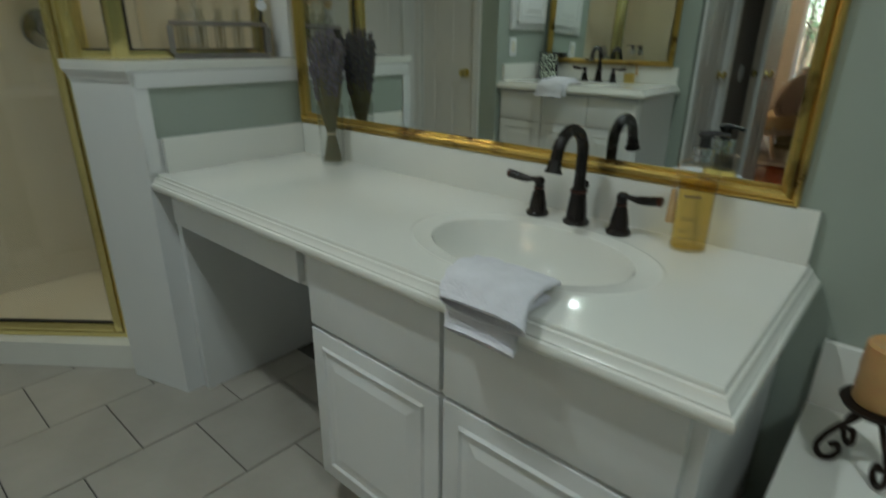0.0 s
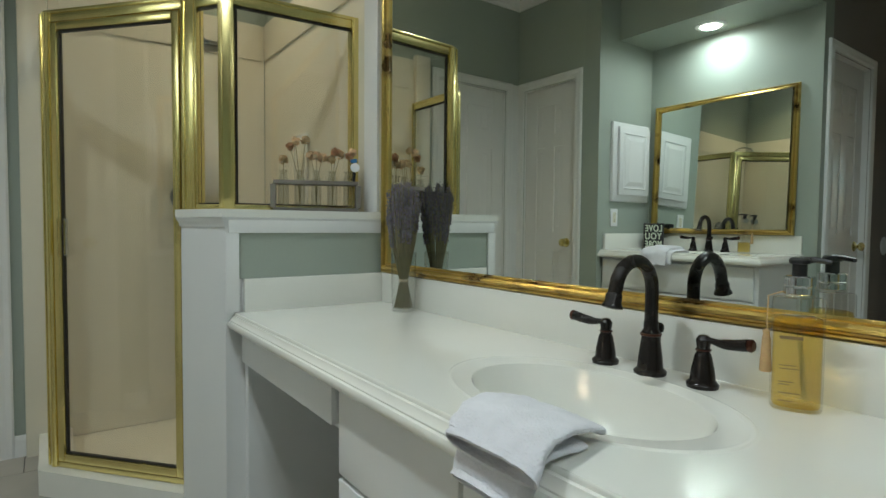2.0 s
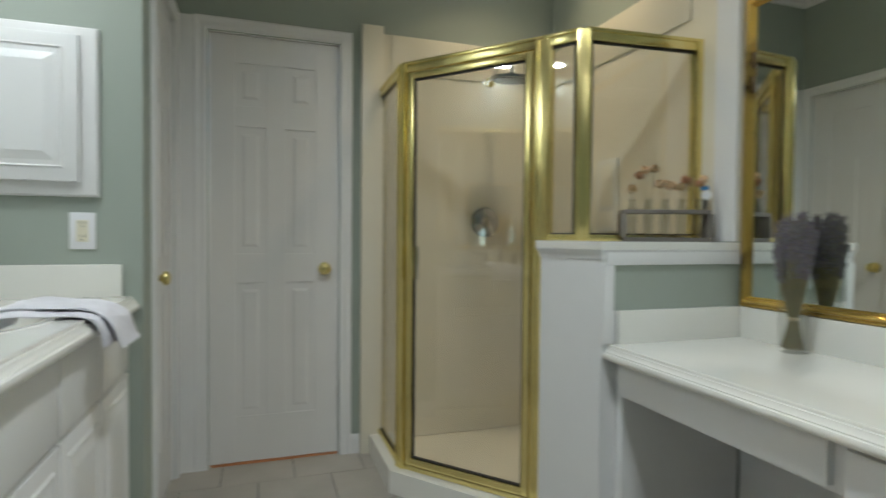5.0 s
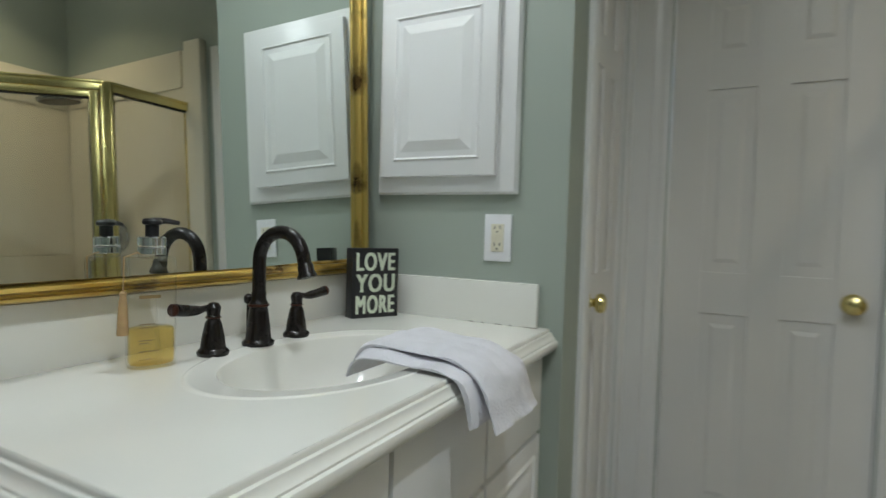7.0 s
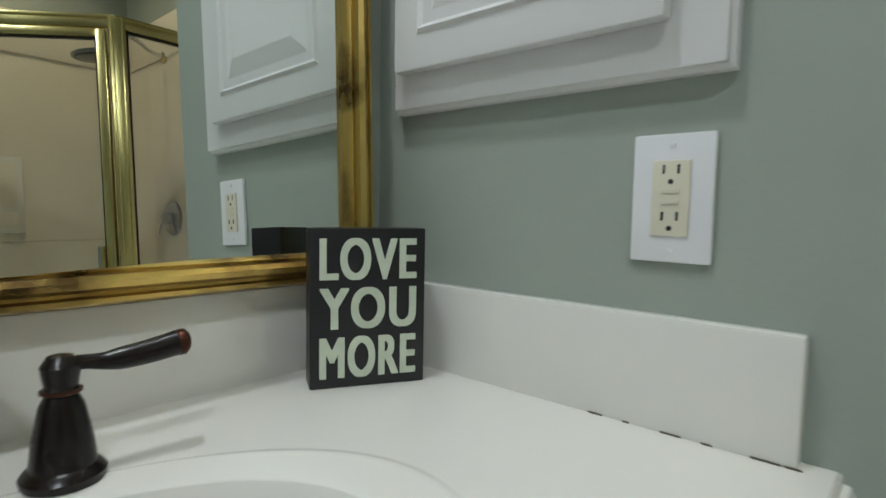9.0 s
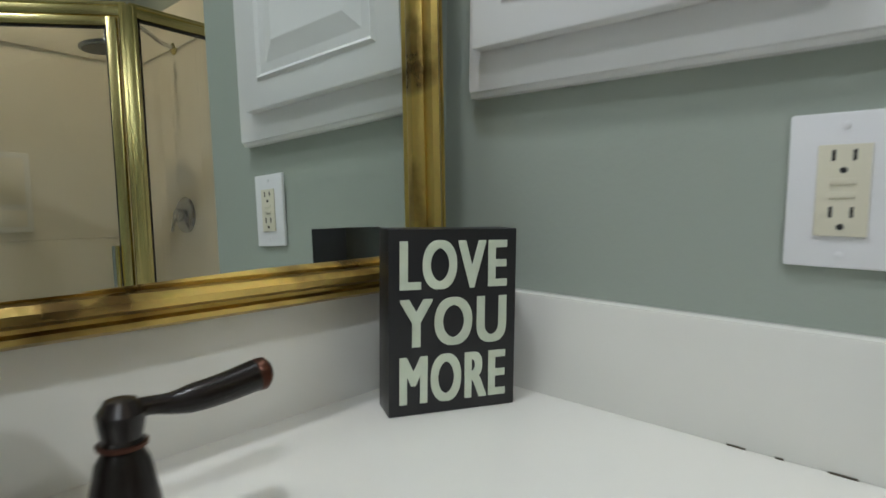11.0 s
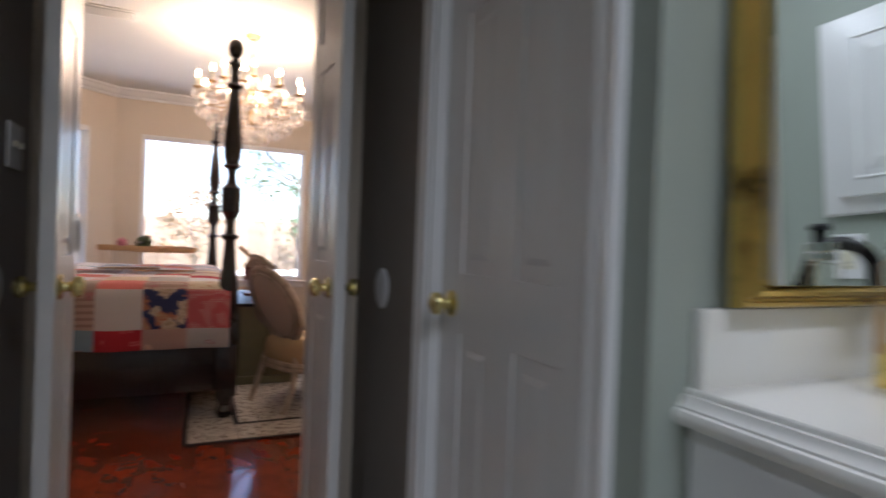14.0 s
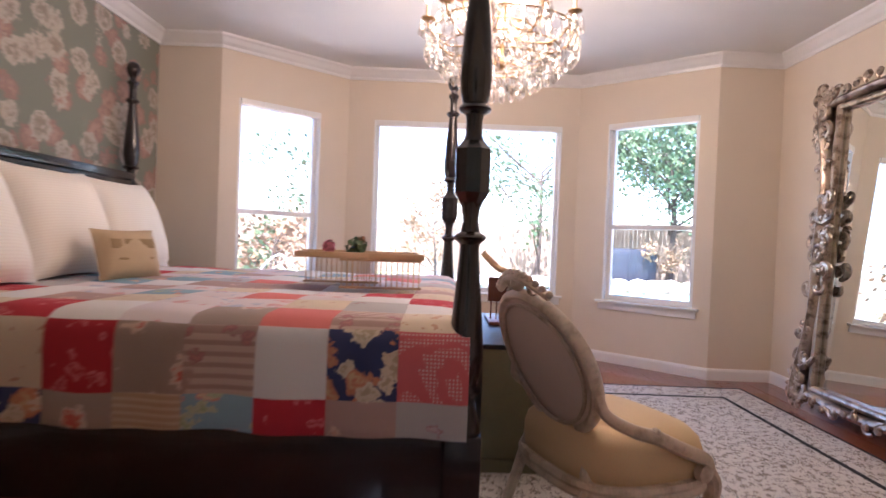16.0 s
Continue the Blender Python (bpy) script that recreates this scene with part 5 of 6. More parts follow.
# patchwork quilt: each patch is a puffed piece
RED, NAVY = (0.42, 0.022, 0.035), (0.035, 0.045, 0.13)
CLOTH = {
    "navy": fabric("navy_floral_cotton", NAVY, [((0.50, 0.20, 0.12), (0.55, 0.38, 0.22)), ((0.60, 0.50, 0.38), (0.42, 0.33, 0.22))], 9),
    "white": fabric("white_cotton", (0.66, 0.64, 0.63)),
    "stripe": fabric("striped_floral_cotton", (0.52, 0.38, 0.31), [((0.34, 0.16, 0.16), (0.45, 0.2, 0.18))], 11, stripe=[("Z", (0.36, 0.24, 0.20), 9.0), ("Y", (0.36, 0.24, 0.20), 9.0)], cover=0.33),
    "taupe": fabric("taupe_floral_cotton", (0.33, 0.25, 0.21), [((0.58, 0.44, 0.36), (0.5, 0.12, 0.1))], 8, cover=0.34),
    "red": fabric("red_damask_cotton", RED, [((0.58, 0.14, 0.14), (0.40, 0.03, 0.04))], 14, cover=0.36),
    "cream": fabric("cream_dotted_cotton", (0.60, 0.49, 0.36), [((0.42, 0.24, 0.18), (0.5, 0.3, 0.2))], 22, cover=0.25),
    "gingham": fabric("red_gingham_cotton", (0.62, 0.42, 0.40), stripe=[("X", (0.55, 0.12, 0.13), 26.0), ("Z", (0.55, 0.12, 0.13), 26.0), ("Y", (0.55, 0.12, 0.13), 26.0)]),
    "coral": fabric("coral_cotton", (0.62, 0.18, 0.15), stripe=[("X", (0.55, 0.13, 0.12), 30.0)]),
    "blue": fabric("sky_blue_floral_cotton", (0.22, 0.34, 0.42), [((0.55, 0.25, 0.2), (0.6, 0.45, 0.3)), ((0.45, 0.45, 0.3), (0.3, 0.35, 0.2))], 10, cover=0.3),
    "tan": fabric("tan_striped_cotton", (0.42, 0.29, 0.19), stripe=[("Z", (0.5, 0.38, 0.26), 14.0)]),
    "rose": fabric("dusty_rose_floral_cotton", (0.40, 0.27, 0.24), [((0.6, 0.42, 0.34), (0.5, 0.2, 0.16))], 10, cover=0.32),
    "grey": fabric("grey_floral_cotton", (0.42, 0.40, 0.40), [((0.35, 0.2, 0.2), (0.5, 0.4, 0.4))], 12, cover=0.3),
    "pale": fabric("pale_floral_cotton", (0.62, 0.54, 0.55), [((0.58, 0.26, 0.27), (0.6, 0.4, 0.38)), ((0.36, 0.38, 0.5), (0.5, 0.5, 0.55))], 10, cover=0.28),
}
quilt = thing("patchwork_quilt", "patchwork quilt of red, navy, white and floral squares", "quilt")
QX0, QX1, QY0, QY1, QZ = -0.845, 1.40, -6.515, -4.285, 0.80
NX, NY = 10, 10


def quilt_point(s, t):
    """s runs from the foot drop to the head, t from the near drop to the far drop; both in metres from the top's corner."""
    r = 0.05
    x, y, z = QX0 + max(s, 0), QY1 - max(t, 0), QZ
    width = QY1 - QY0
    z += 0.012 * noise.noise(Vector((s * 3, t * 3, 1)))
    dn, df, ff = max(0, -t), max(0, t - width), max(0, -s)
    for drop in (dn, df, ff):
        z -= drop
    y += 0.03 * (1 - math.exp(-dn / 0.05)) - 0.03 * (1 - math.exp(-df / 0.05))
    x -= 0.03 * (1 - math.exp(-ff / 0.05))
    near = min(abs(t) if dn == 0 else 0.0, abs(width - t) if df == 0 else 0.0, abs(s) if ff == 0 else 0.0)
    z -= 0.03 * math.exp(-near / 0.03) * (1 if dn == df == ff == 0 else math.exp(-(dn + df + ff) / 0.05))
    ripple = 0.010 * math.sin(s * 21 + 1) * min(1, dn / 0.2) + 0.008 * math.sin(t * 19) * min(1, ff / 0.2)
    return Vector((x, y + (ripple if dn else 0) - (ripple if df else 0), z))


def patch(s0, s1, t0, t1, cloth, g=7):
    bm = bmesh.new()
    grid = []
    for i in range(g + 1):
        row = []
        for j in range(g + 1):
            a, b = i / g, j / g
            p_ = quilt_point(s0 + (s1 - s0) * a, t0 + (t1 - t0) * b)
            puff = 0.006 * (1 - abs(2 * a - 1) ** 4) * (1 - abs(2 * b - 1) ** 4) + 0.0016 * math.sin(a * 25) * math.sin(b * 25)
            nor = Vector((0, 0, 1)) if t0 >= 0 and s0 >= 0 else (Vector((0, 1, 0)) if t0 < 0 else Vector((-1, 0, 0)))
            row.append(bm.verts.new(p_ + nor * puff))
        grid.append(row)
    for i in range(g):
        for j in range(g):
            bm.faces.new((grid[i][j], grid[i + 1][j], grid[i + 1][j + 1], grid[i][j + 1]))
    part("patch", bm, CLOTH[cloth], quilt)


sx, ty = (QX1 - QX0) / NX, (QY1 - QY0) / NY
SIDE1 = ["gingham", "navy", "white", "stripe", "taupe", "red", "cream", "navy", "white", "rose"]
SIDE2 = ["grey", "rose", "red", "blue", "tan", "taupe", "navy", "cream", "red", "blue"]
TOP1 = ["cream", "stripe", "coral", "taupe", "pale", "white", "red", "cream", "pale", "coral"]
rq = random.Random(12)
names = ["pale", "white", "pale", "coral", "red", "grey", "blue", "white", "rose", "pale", "cream"]
for i in range(NX):
    patch(i * sx, (i + 1) * sx, 0, ty, TOP1[i])
    patch(i * sx, (i + 1) * sx, -0.25, -0.0001, SIDE1[i])
    patch(i * sx, (i + 1) * sx, -0.365, -0.2501, SIDE2[i])
    for j in range(1, NY):
        patch(i * sx, (i + 1) * sx, j * ty, (j + 1) * ty, rq.choice(names), 5)
for j in range(NY):
    patch(-0.24, -0.0001, j * ty + (0.02 if j == 0 else 0), (j + 1) * ty, rq.choice(["red", "blue", "gingham", "rose", "grey"]), 5)


def pillow(name, m, w, h, d, mat, label, category="pillow"):
    p_ = thing(name, label, category, m)
    bm = bmesh.new()
    g = 14
    rows = {}
    for s_ in (1, -1):
        for i in range(g + 1):
            for j in range(g + 1):
                a, b = i / g * 2 - 1, j / g * 2 - 1
                if s_ < 0 and (i in (0, g) or j in (0, g)):
                    rows[s_, i, j] = rows[1, i, j]
                    continue
                fat = ((1 - abs(a) ** 2.6) * (1 - abs(b) ** 2.6)) ** 0.55
                pinch = 1 - 0.07 * (1 - b * b) * abs(a) ** 3
                pinch2 = 1 - 0.07 * (1 - a * a) * abs(b) ** 3
                y = s_ * d / 2 * fat + 0.006 * noise.noise(Vector((a * 3, b * 3, s_ * 2 + w)))
                rows[s_, i, j] = bm.verts.new((a * w / 2 * pinch, y, h / 2 + b * h / 2 * pinch2))
    for s_ in (1, -1):
        for i in range(g):
            for j in range(g):
                q = [rows[s_, i, j], rows[s_, i + 1, j], rows[s_, i + 1, j + 1], rows[s_, i, j + 1]]
                bm.faces.new(q if s_ < 0 else q[::-1])
    part("cover", bm, mat, p_)
    return p_


SHAM = fabric("ivory_quilted_cotton", (0.80, 0.74, 0.66), stripe=[("Z", (0.77, 0.70, 0.62), 22.0)])
BURLAP = fabric("tan_burlap", (0.45, 0.33, 0.20))
for y, x, tilt in ((-4.68, 1.08, 22), (-5.36, 1.12, 20), (-6.02, 1.15, 20)):
    pillow("pillow", pose(x, y, 0.80, 0, 0, 90) @ pose(0, 0, 0, tilt), 0.68, 0.60, 0.26, SHAM, "plump ivory quilted pillow leaning on the headboard")
sm = pillow("small_pillow", pose(0.84, -5.36, 0.80, 0, 0, 70) @ pose(0, 0, 0, 18), 0.37, 0.27, 0.13, BURLAP, "small tan burlap cushion with dark print")
for k, (x0, x1, z) in enumerate(((-0.12, -0.03, 0.15), (0.0, 0.05, 0.15), (0.07, 0.13, 0.15), (-0.1, 0.1, 0.09))):
    part("print_bar", box(x0, x1, 0.059, 0.0615, z, z + (0.05 if k < 3 else 0.012), 0.001), INK, sm, "dark illegible print")

# bed tray with flowers
TRAYWOOD = material("pale_honey_wood", (0.62, 0.42, 0.24), 0.4, vary=0.1, scale=10)
tray = thing("bed_tray", "pale wooden bed tray with spindle sides", "bed tray", pose(-0.33, -5.35, 0.812, 0, 0, 8))
part("top_board", box(-0.30, 0.30, -0.17, 0.17, 0.150, 0.162, 0.003), TRAYWOOD, tray)
for y0, y1, x0, x1 in ((-0.18, -0.165, -0.31, 0.31), (0.165, 0.18, -0.31, 0.31)):
    part("rim", box(x0, x1, y0, y1, 0.146, 0.176, 0.003), TRAYWOOD, tray)
for y, x0 in ((0.157, -0.30), (-0.157, -0.10)):
    part("foot_bar", box(x0, x0 + 0.40, y - 0.0075, y + 0.0075, 0, 0.012, 0.003), TRAYWOOD, tray)
    part("head_bar", box(x0, x0 + 0.40, y - 0.0075, y + 0.0075, 0.134, 0.1455, 0.003), TRAYWOOD, tray)
    for k in range(15):
        part("spindle", tube([(x0 + 0.012 + k * 0.0268, y, 0.012), (x0 + 0.012 + k * 0.0268, y, 0.134)], 0.0032, 6), TRAYWOOD, tray)
PINK = material("pink_petal", (0.65, 0.22, 0.30), 0.8, vary=0.2, scale=60)
LEAFY = material("dull_green_leaf", (0.09, 0.14, 0.07), 0.7, vary=0.2, scale=40)
BLUEP = material("blue_petal", (0.10, 0.12, 0.32), 0.8, vary=0.2, scale=60)


def bloom(parent, name, c, r, mat, n=40, seed=1):
    bm, rn = bmesh.new(), random.Random(seed)
    for q in range(n):
        n_ = Vector((rn.gauss(0, 1), rn.gauss(0, 1), rn.gauss(0.3, 1))).normalized()
        p_ = Vector(c) + n_ * rn.uniform(0.3, 1.0) * r
        t1 = n_.orthogonal().normalized() * r * rn.uniform(0.3, 0.55)
        t2 = n_.cross(t1)
        bm.faces.new([bm.verts.new(p_ + v) for v in (t1, t2 + n_ * r * 0.2, -t1, -t2 + n_ * r * 0.2)])
    return part(name, bm, mat, parent, smooth=False)


posy = thing("flower_posy", "small posy of pink, blue and red silk flowers", "flowers", pose(-0.33, -5.35, 0.9745))
bloom(posy, "blossom", (0.16, 0.02, 0.03), 0.035, PINK, 50, 1)
bloom(posy, "blossom", (0.03, 0.0, 0.025), 0.025, BLUEP, 40, 2)
bloom(posy, "blossom", (0.0, 0.0, 0.075), 0.022, PETAL[1], 40, 3)
bloom(posy, "leaf_cluster", (0.02, 0.0, 0.035), 0.05, LEAFY, 46, 4)

# ---- chair with an oval back ----
CARVED = material("antiqued_cream_carving", (0.58, 0.49, 0.40), 0.42, vary=0.1, scale=20, bump=0.03, second=(0.36, 0.28, 0.21), spread=(0.3, 0.55))
SEATCLOTH = fabric("gold_beige_upholstery", (0.62, 0.46, 0.27))
BACKCLOTH = fabric("pale_taupe_upholstery", (0.66, 0.56, 0.50))


def oval_chair(m, wood, back, seat, label):
    """Faces +y; the back's oval leans behind a deep seat, the arms swoop down to the seat rail."""
    c = thing("oval_back_chair", label, "chair", m)
    lean = pose(0, -0.26, 0.645, 23)
    A, B = 0.245, 0.255

    def on_back(x, z, out=0.0):
        return lean @ Vector((x, 0.35 * x * x + out, z))

    ring = [on_back(A * math.cos(a), B * math.sin(a)) for a in [2 * math.pi * k / 56 for k in range(57)]]
    part("back_frame", tube(ring, 0.024, 12, flat=0.8), wood, c)
    bead = [on_back(0.87 * A * math.cos(a), 0.87 * B * math.sin(a), -0.020) for a in [2 * math.pi * k / 56 for k in range(57)]]
    part("back_bead", tube(bead, 0.007, 8), wood, c)
    for s_, name in ((1, "back_pad"), (-1, "back_panel")):
        bm = bmesh.new()
        rows = [[on_back(0.97 * A * r * math.cos(a), 0.97 * B * r * math.sin(a), s_ * (0.008 + (0.05 if s_ > 0 else 0.016) * (1 - r * r))) for a in [2 * math.pi * k / 40 for k in range(40)]] for r in (1.0, 0.95, 0.85, 0.65, 0.4, 0.1)]
        vs = [[bm.verts.new(p_) for p_ in row] for row in rows]
        for a, b in zip(vs, vs[1:]):
            for k in range(40):
                bm.faces.new((a[k], a[(k + 1) % 40], b[(k + 1) % 40], b[k]))
        bm.faces.new(vs[-1])
        part(name, bm, back, c)
    # pierced carved crest: two scrolled rails over a shell, with leaves along the top
    crest = part("crest", tube([on_back(x, B - 0.012 + 0.075 * math.cos(x * 9.5)) for x in [-0.15 + 0.02 * k for k in range(16)]], [0.012 + 0.008 * math.sin(math.pi * k / 15) for k in range(16)], 10, flat=0.8), wood, c)
    for s_ in (-1, 1):
        curl = [on_back(s_ * (0.075 + 0.03 * (1 - 0.75 * q / 20) * math.cos(q * 0.28)), B + 0.018 + 0.028 * (1 - 0.75 * q / 20) * math.sin(q * 0.28)) for q in range(21)]
        part("carved_scroll", tube(curl, 0.009, 8), wood, crest)
    part("carved_shell", lathe([(0.004, -0.03), (0.022, -0.014), (0.027, 0.004), (0.018, 0.024), (0, 0.032)], 12), wood, crest, m=Matrix.Translation(on_back(0, B + 0.04)) @ pose(0, 0, 0, 23))
    for k in range(13):
        x = -0.156 + 0.026 * k
        p_ = on_back(x, B + 0.004 + 0.075 * math.cos(x * 9.5))
        part("carved_leaf", lathe([(0.003, -0.014), (0.011, -0.005), (0.013, 0.004), (0.007, 0.013), (0, 0.017)], 8), wood, crest, m=Matrix.Translation(p_) @ pose(0, 0, 0, 23, x * 230))
    for s_ in (-1, 1):
        pts = smooth_path([on_back(s_ * 0.10, -0.235), (s_ * 0.15, -0.185, 0.36), (s_ * 0.185, -0.20, 0.26), (s_ * 0.20, -0.245, 0.11), (s_ * 0.205, -0.29, 0.0)], 4)
        part("back_leg", tube(pts, [0.027 - 0.010 * k / len(pts) for k in range(len(pts))], 10), wood, c)
        pts = smooth_path([(s_ * 0.235, 0.235, 0.315), (s_ * 0.268, 0.272, 0.26), (s_ * 0.262, 0.268, 0.17), (s_ * 0.24, 0.245, 0.075), (s_ * 0.245, 0.25, 0.025), (s_ * 0.262, 0.272, 0.012)], 5)
        part("front_leg", tube(pts, [0.036 - 0.021 * min(1, k / (len(pts) * 0.7)) + (0.006 if k > len(pts) - 4 else 0) for k in range(len(pts))], 10), wood, c)
        pts = smooth_path([on_back(s_ * A * 0.98, -0.06), (s_ * 0.262, -0.20, 0.53), (s_ * 0.28, -0.10, 0.475), (s_ * 0.298, -0.02, 0.452), (s_ * 0.305, 0.06, 0.415), (s_ * 0.308, 0.13, 0.385), (s_ * 0.31, 0.185, 0.362), (s_ * 0.31, 0.205, 0.332), (s_ * 0.308, 0.195, 0.300)], 5)
        part("arm", tube(pts, [0.017 + 0.007 * math.sin(math.pi * k / len(pts)) for k in range(len(pts))], 10, flat=0.85), wood, c)
        part("arm_scroll", lathe([(0.020, -0.018), (0.030, -0.014), (0.030, 0.014), (0.020, 0.018), (0.012, 0.024), (0, 0.025)], 16), wood, c, m=pose(s_ * 0.31, 0.178, 0.318, 0, 90 * s_))
        part("arm_leaf", lathe([(0.004, -0.02), (0.016, -0.004), (0.014, 0.012), (0, 0.022)], 10), wood, c, m=pose(s_ * 0.298, -0.025, 0.468, 60))
    n = 44
    outline = [(0.292 * math.copysign(abs(math.cos(a)) ** 0.6, math.cos(a)) * (1 + 0.10 * math.sin(a)), 0.03 + 0.265 * math.copysign(abs(math.sin(a)) ** 0.62, math.sin(a))) for a in [2 * math.pi * k / n for k in range(n)]]
    bm = bmesh.new()
    rows = [[bm.verts.new((x * f, 0.03 + (y - 0.03) * f, z)) for x, y in outline] for f, z in ((0.95, 0.285), (0.985, 0.30), (0.99, 0.33), (0.985, 0.37), (0.95, 0.405), (0.86, 0.432), (0.66, 0.45), (0.36, 0.458), (0.05, 0.46))]
    for a, b in zip(rows, rows[1:]):
        for k in range(n):
            bm.faces.new((a[k], a[(k + 1) % n], b[(k + 1) % n], b[k]))
    bm.faces.new(rows[0][::-1])
    bm.faces.new(rows[-1])
    part("seat", bm, seat, c)
    part("seat_frame", sweep(outline, [(0.008, 0.235), (0.014, 0.245), (0.010, 0.262), (0.016, 0.275), (0.010, 0.29), (-0.03, 0.292), (-0.03, 0.235)], closed=True), wood, c)
    return c


oval_chair(pose(-1.35, -4.55, 0.0105, 0, 0, 114), CARVED, BACKCLOTH, SEATCLOTH, "antiqued cream carved armchair with an oval back")

# olive chest and arched rack beyond the bed
OLIVE = material("olive_green_paint", (0.20, 0.19, 0.11), 0.5, vary=0.08, scale=8)
chest = thing("blanket_chest", "olive green painted chest with a black top", "chest", pose(-1.14, -5.55, 0.0105))
part("body", box(-0.19, 0.19, -0.52, 0.52, 0.06, 0.565, 0.008), OLIVE, chest)
part("plinth", box(-0.20, 0.20, -0.53, 0.53, 0.0, 0.059, 0.006), OLIVE, chest)
part("top", box(-0.21, 0.21, -0.54, 0.54, 0.566, 0.59, 0.006), BLACK, chest, "glossy black top")
for y in (-0.25, 0.25):
    part("end_panel", box(-0.195, -0.1905, y - 0.22, y + 0.22, 0.12, 0.5, 0.002), OLIVE, chest)
rackm = material("reddish_wood", (0.16, 0.05, 0.03), 0.35, vary=0.1, scale=9)
rack = thing("wooden_rack", "reddish wooden rack with a curved carved rail", "rack", pose(-1.12, -5.72, 0.601))
part("base", box(-0.1, 0.1, -0.16, 0.16, 0, 0.02, 0.004), rackm, rack)
part("back_panel", box(-0.1, 0.1, 0.02, 0.035, 0.12, 0.26, 0.004), rackm, rack)
for k in range(6):
    part("spindle", tube([(-0.08 + 0.032 * k, 0.028, 0.02), (-0.08 + 0.032 * k, 0.028, 0.12)], 0.005, 6), rackm, rack)
part("curved_rail", tube(smooth_path([(0.14, 0.03, 0.40), (0.10, 0.03, 0.36), (0.04, 0.03, 0.31), (-0.05, 0.03, 0.275), (-0.1, 0.03, 0.22)], 5), 0.018, 10), TRAYWOOD, rack, "pale carved curved rail")

# ---- rug, ceiling vent ----
RUGMAT = fabric("leopard_rug_wool", (0.60, 0.56, 0.51), [((0.10, 0.085, 0.075), (0.34, 0.27, 0.20))], 30, petals=60, cover=0.42)
rug = thing("area_rug", "grey and brown leopard-patterned rug with black border lines", "rug")
RX0, RX1, RY0, RY1 = -3.08, -0.62, -6.72, -3.89
part("field", box(RX0 + 0.02, RX1 - 0.02, RY0 + 0.02, RY1 - 0.02, 0.0, 0.009, 0.002), RUGMAT, rug)
RUGBLACK = material("black_wool", (0.018, 0.018, 0.02), 0.95, vary=0.1, bump=0.1, fine=300)
part("binding", sweep([(RX0, RY0), (RX0, RY1), (RX1, RY1), (RX1, RY0)], [(0, 0), (0.022, 0), (0.022, 0.0095), (0, 0.0095)], closed=True), RUGBLACK, rug, "black edge binding")
part("border_line", sweep([(RX0 + 0.26, RY0 + 0.26), (RX0 + 0.26, RY1 - 0.26), (RX1 - 0.26, RY1 - 0.26), (RX1 - 0.26, RY0 + 0.26)], [(0, 0.008), (0.03, 0.008), (0.03, 0.0104), (0, 0.0104)], closed=True), RUGBLACK, rug, "black border line")
vent = thing("ceiling_vent", "white slatted ceiling air vent", "vent", pose(-0.02, -5.42, BZ - 0.0005))
part("frame", box(-0.2, 0.2, -0.11, 0.11, -0.008, 0, 0.003), CEILING, vent)
# flat dark sheet above the slats, the duct's shade put into its colour
part("backing", box(-0.17, 0.17, -0.08, 0.08, -0.0095, -0.0082), GAP_SHADE, vent, smooth=False)
for k in range(8):
    part("slat", box(-0.17, 0.17, -0.075 + 0.02 * k, -0.063 + 0.02 * k, -0.014, -0.0098, 0.001), CEILING, vent)

# ---- chandelier ----
GOLD = material("aged_bronze_metal", (0.42, 0.27, 0.13), 0.35, 0.9, vary=0.1, scale=20)
CRYSTAL = glass_material("crystal_drop", (0.97, 0.95, 0.93), 0.06, 0.34)
FLAME = glow("candle_bulb_glow", (1.0, 0.72, 0.40), 26.0)
CANDLE = material("ivory_candle_sleeve", (0.8, 0.72, 0.55), 0.5)
ch = thing("chandelier", "crystal chandelier with lit candle bulbs and hanging drops", "chandelier", pose(-1.01, -5.39, 0))
part("canopy", lathe([(0, BZ - 0.03), (0.05, BZ - 0.03), (0.065, BZ - 0.012), (0.065, BZ - 0.0005)], 24), GOLD, ch)
part("chain", tube([(0, 0, 2.36), (0, 0, BZ - 0.03)], 0.007, 8), GOLD, ch)
part("column", lathe([(0, 1.95), (0.02, 1.96), (0.035, 1.99), (0.02, 2.03), (0.015, 2.1), (0.035, 2.16), (0.015, 2.2), (0.012, 2.3), (0.025, 2.34), (0, 2.37)], 16), GOLD, ch)
drop_me = finish(lathe([(0, 0), (0.0035, -0.004), (0.004, -0.012), (0.011, -0.034), (0.009, -0.046), (0, -0.054)], 7, m=Matrix.Diagonal((1.6, 1.6, 1.7, 1))), "drop", CRYSTAL, False)
bead_me = finish(lathe([(0, 0.006), (0.006, 0), (0, -0.006)], 6), "bead", CRYSTAL, False)
flame_me = finish(lathe([(0.004, 0), (0.011, 0.012), (0.012, 0.022), (0.007, 0.045), (0, 0.062)], 10), "bulb", FLAME, True)
candle_me = finish(lathe([(0.0105, 0), (0.0105, 0.075), (0.0, 0.075)], 12), "candle", CANDLE, True)
cup_me = finish(lathe([(0, -0.008), (0.02, -0.006), (0.036, 0.004), (0.034, 0.007), (0.012, 0.002), (0, 0.002)], 14), "drip_pan", GOLD, True)


def hang(name, me, parent, x, y, z, rz=0.0):
    ob = new(name, me)
    ob.parent, ob.matrix_basis = parent, pose(x, y, z, 0, 0, rz)
    return ob


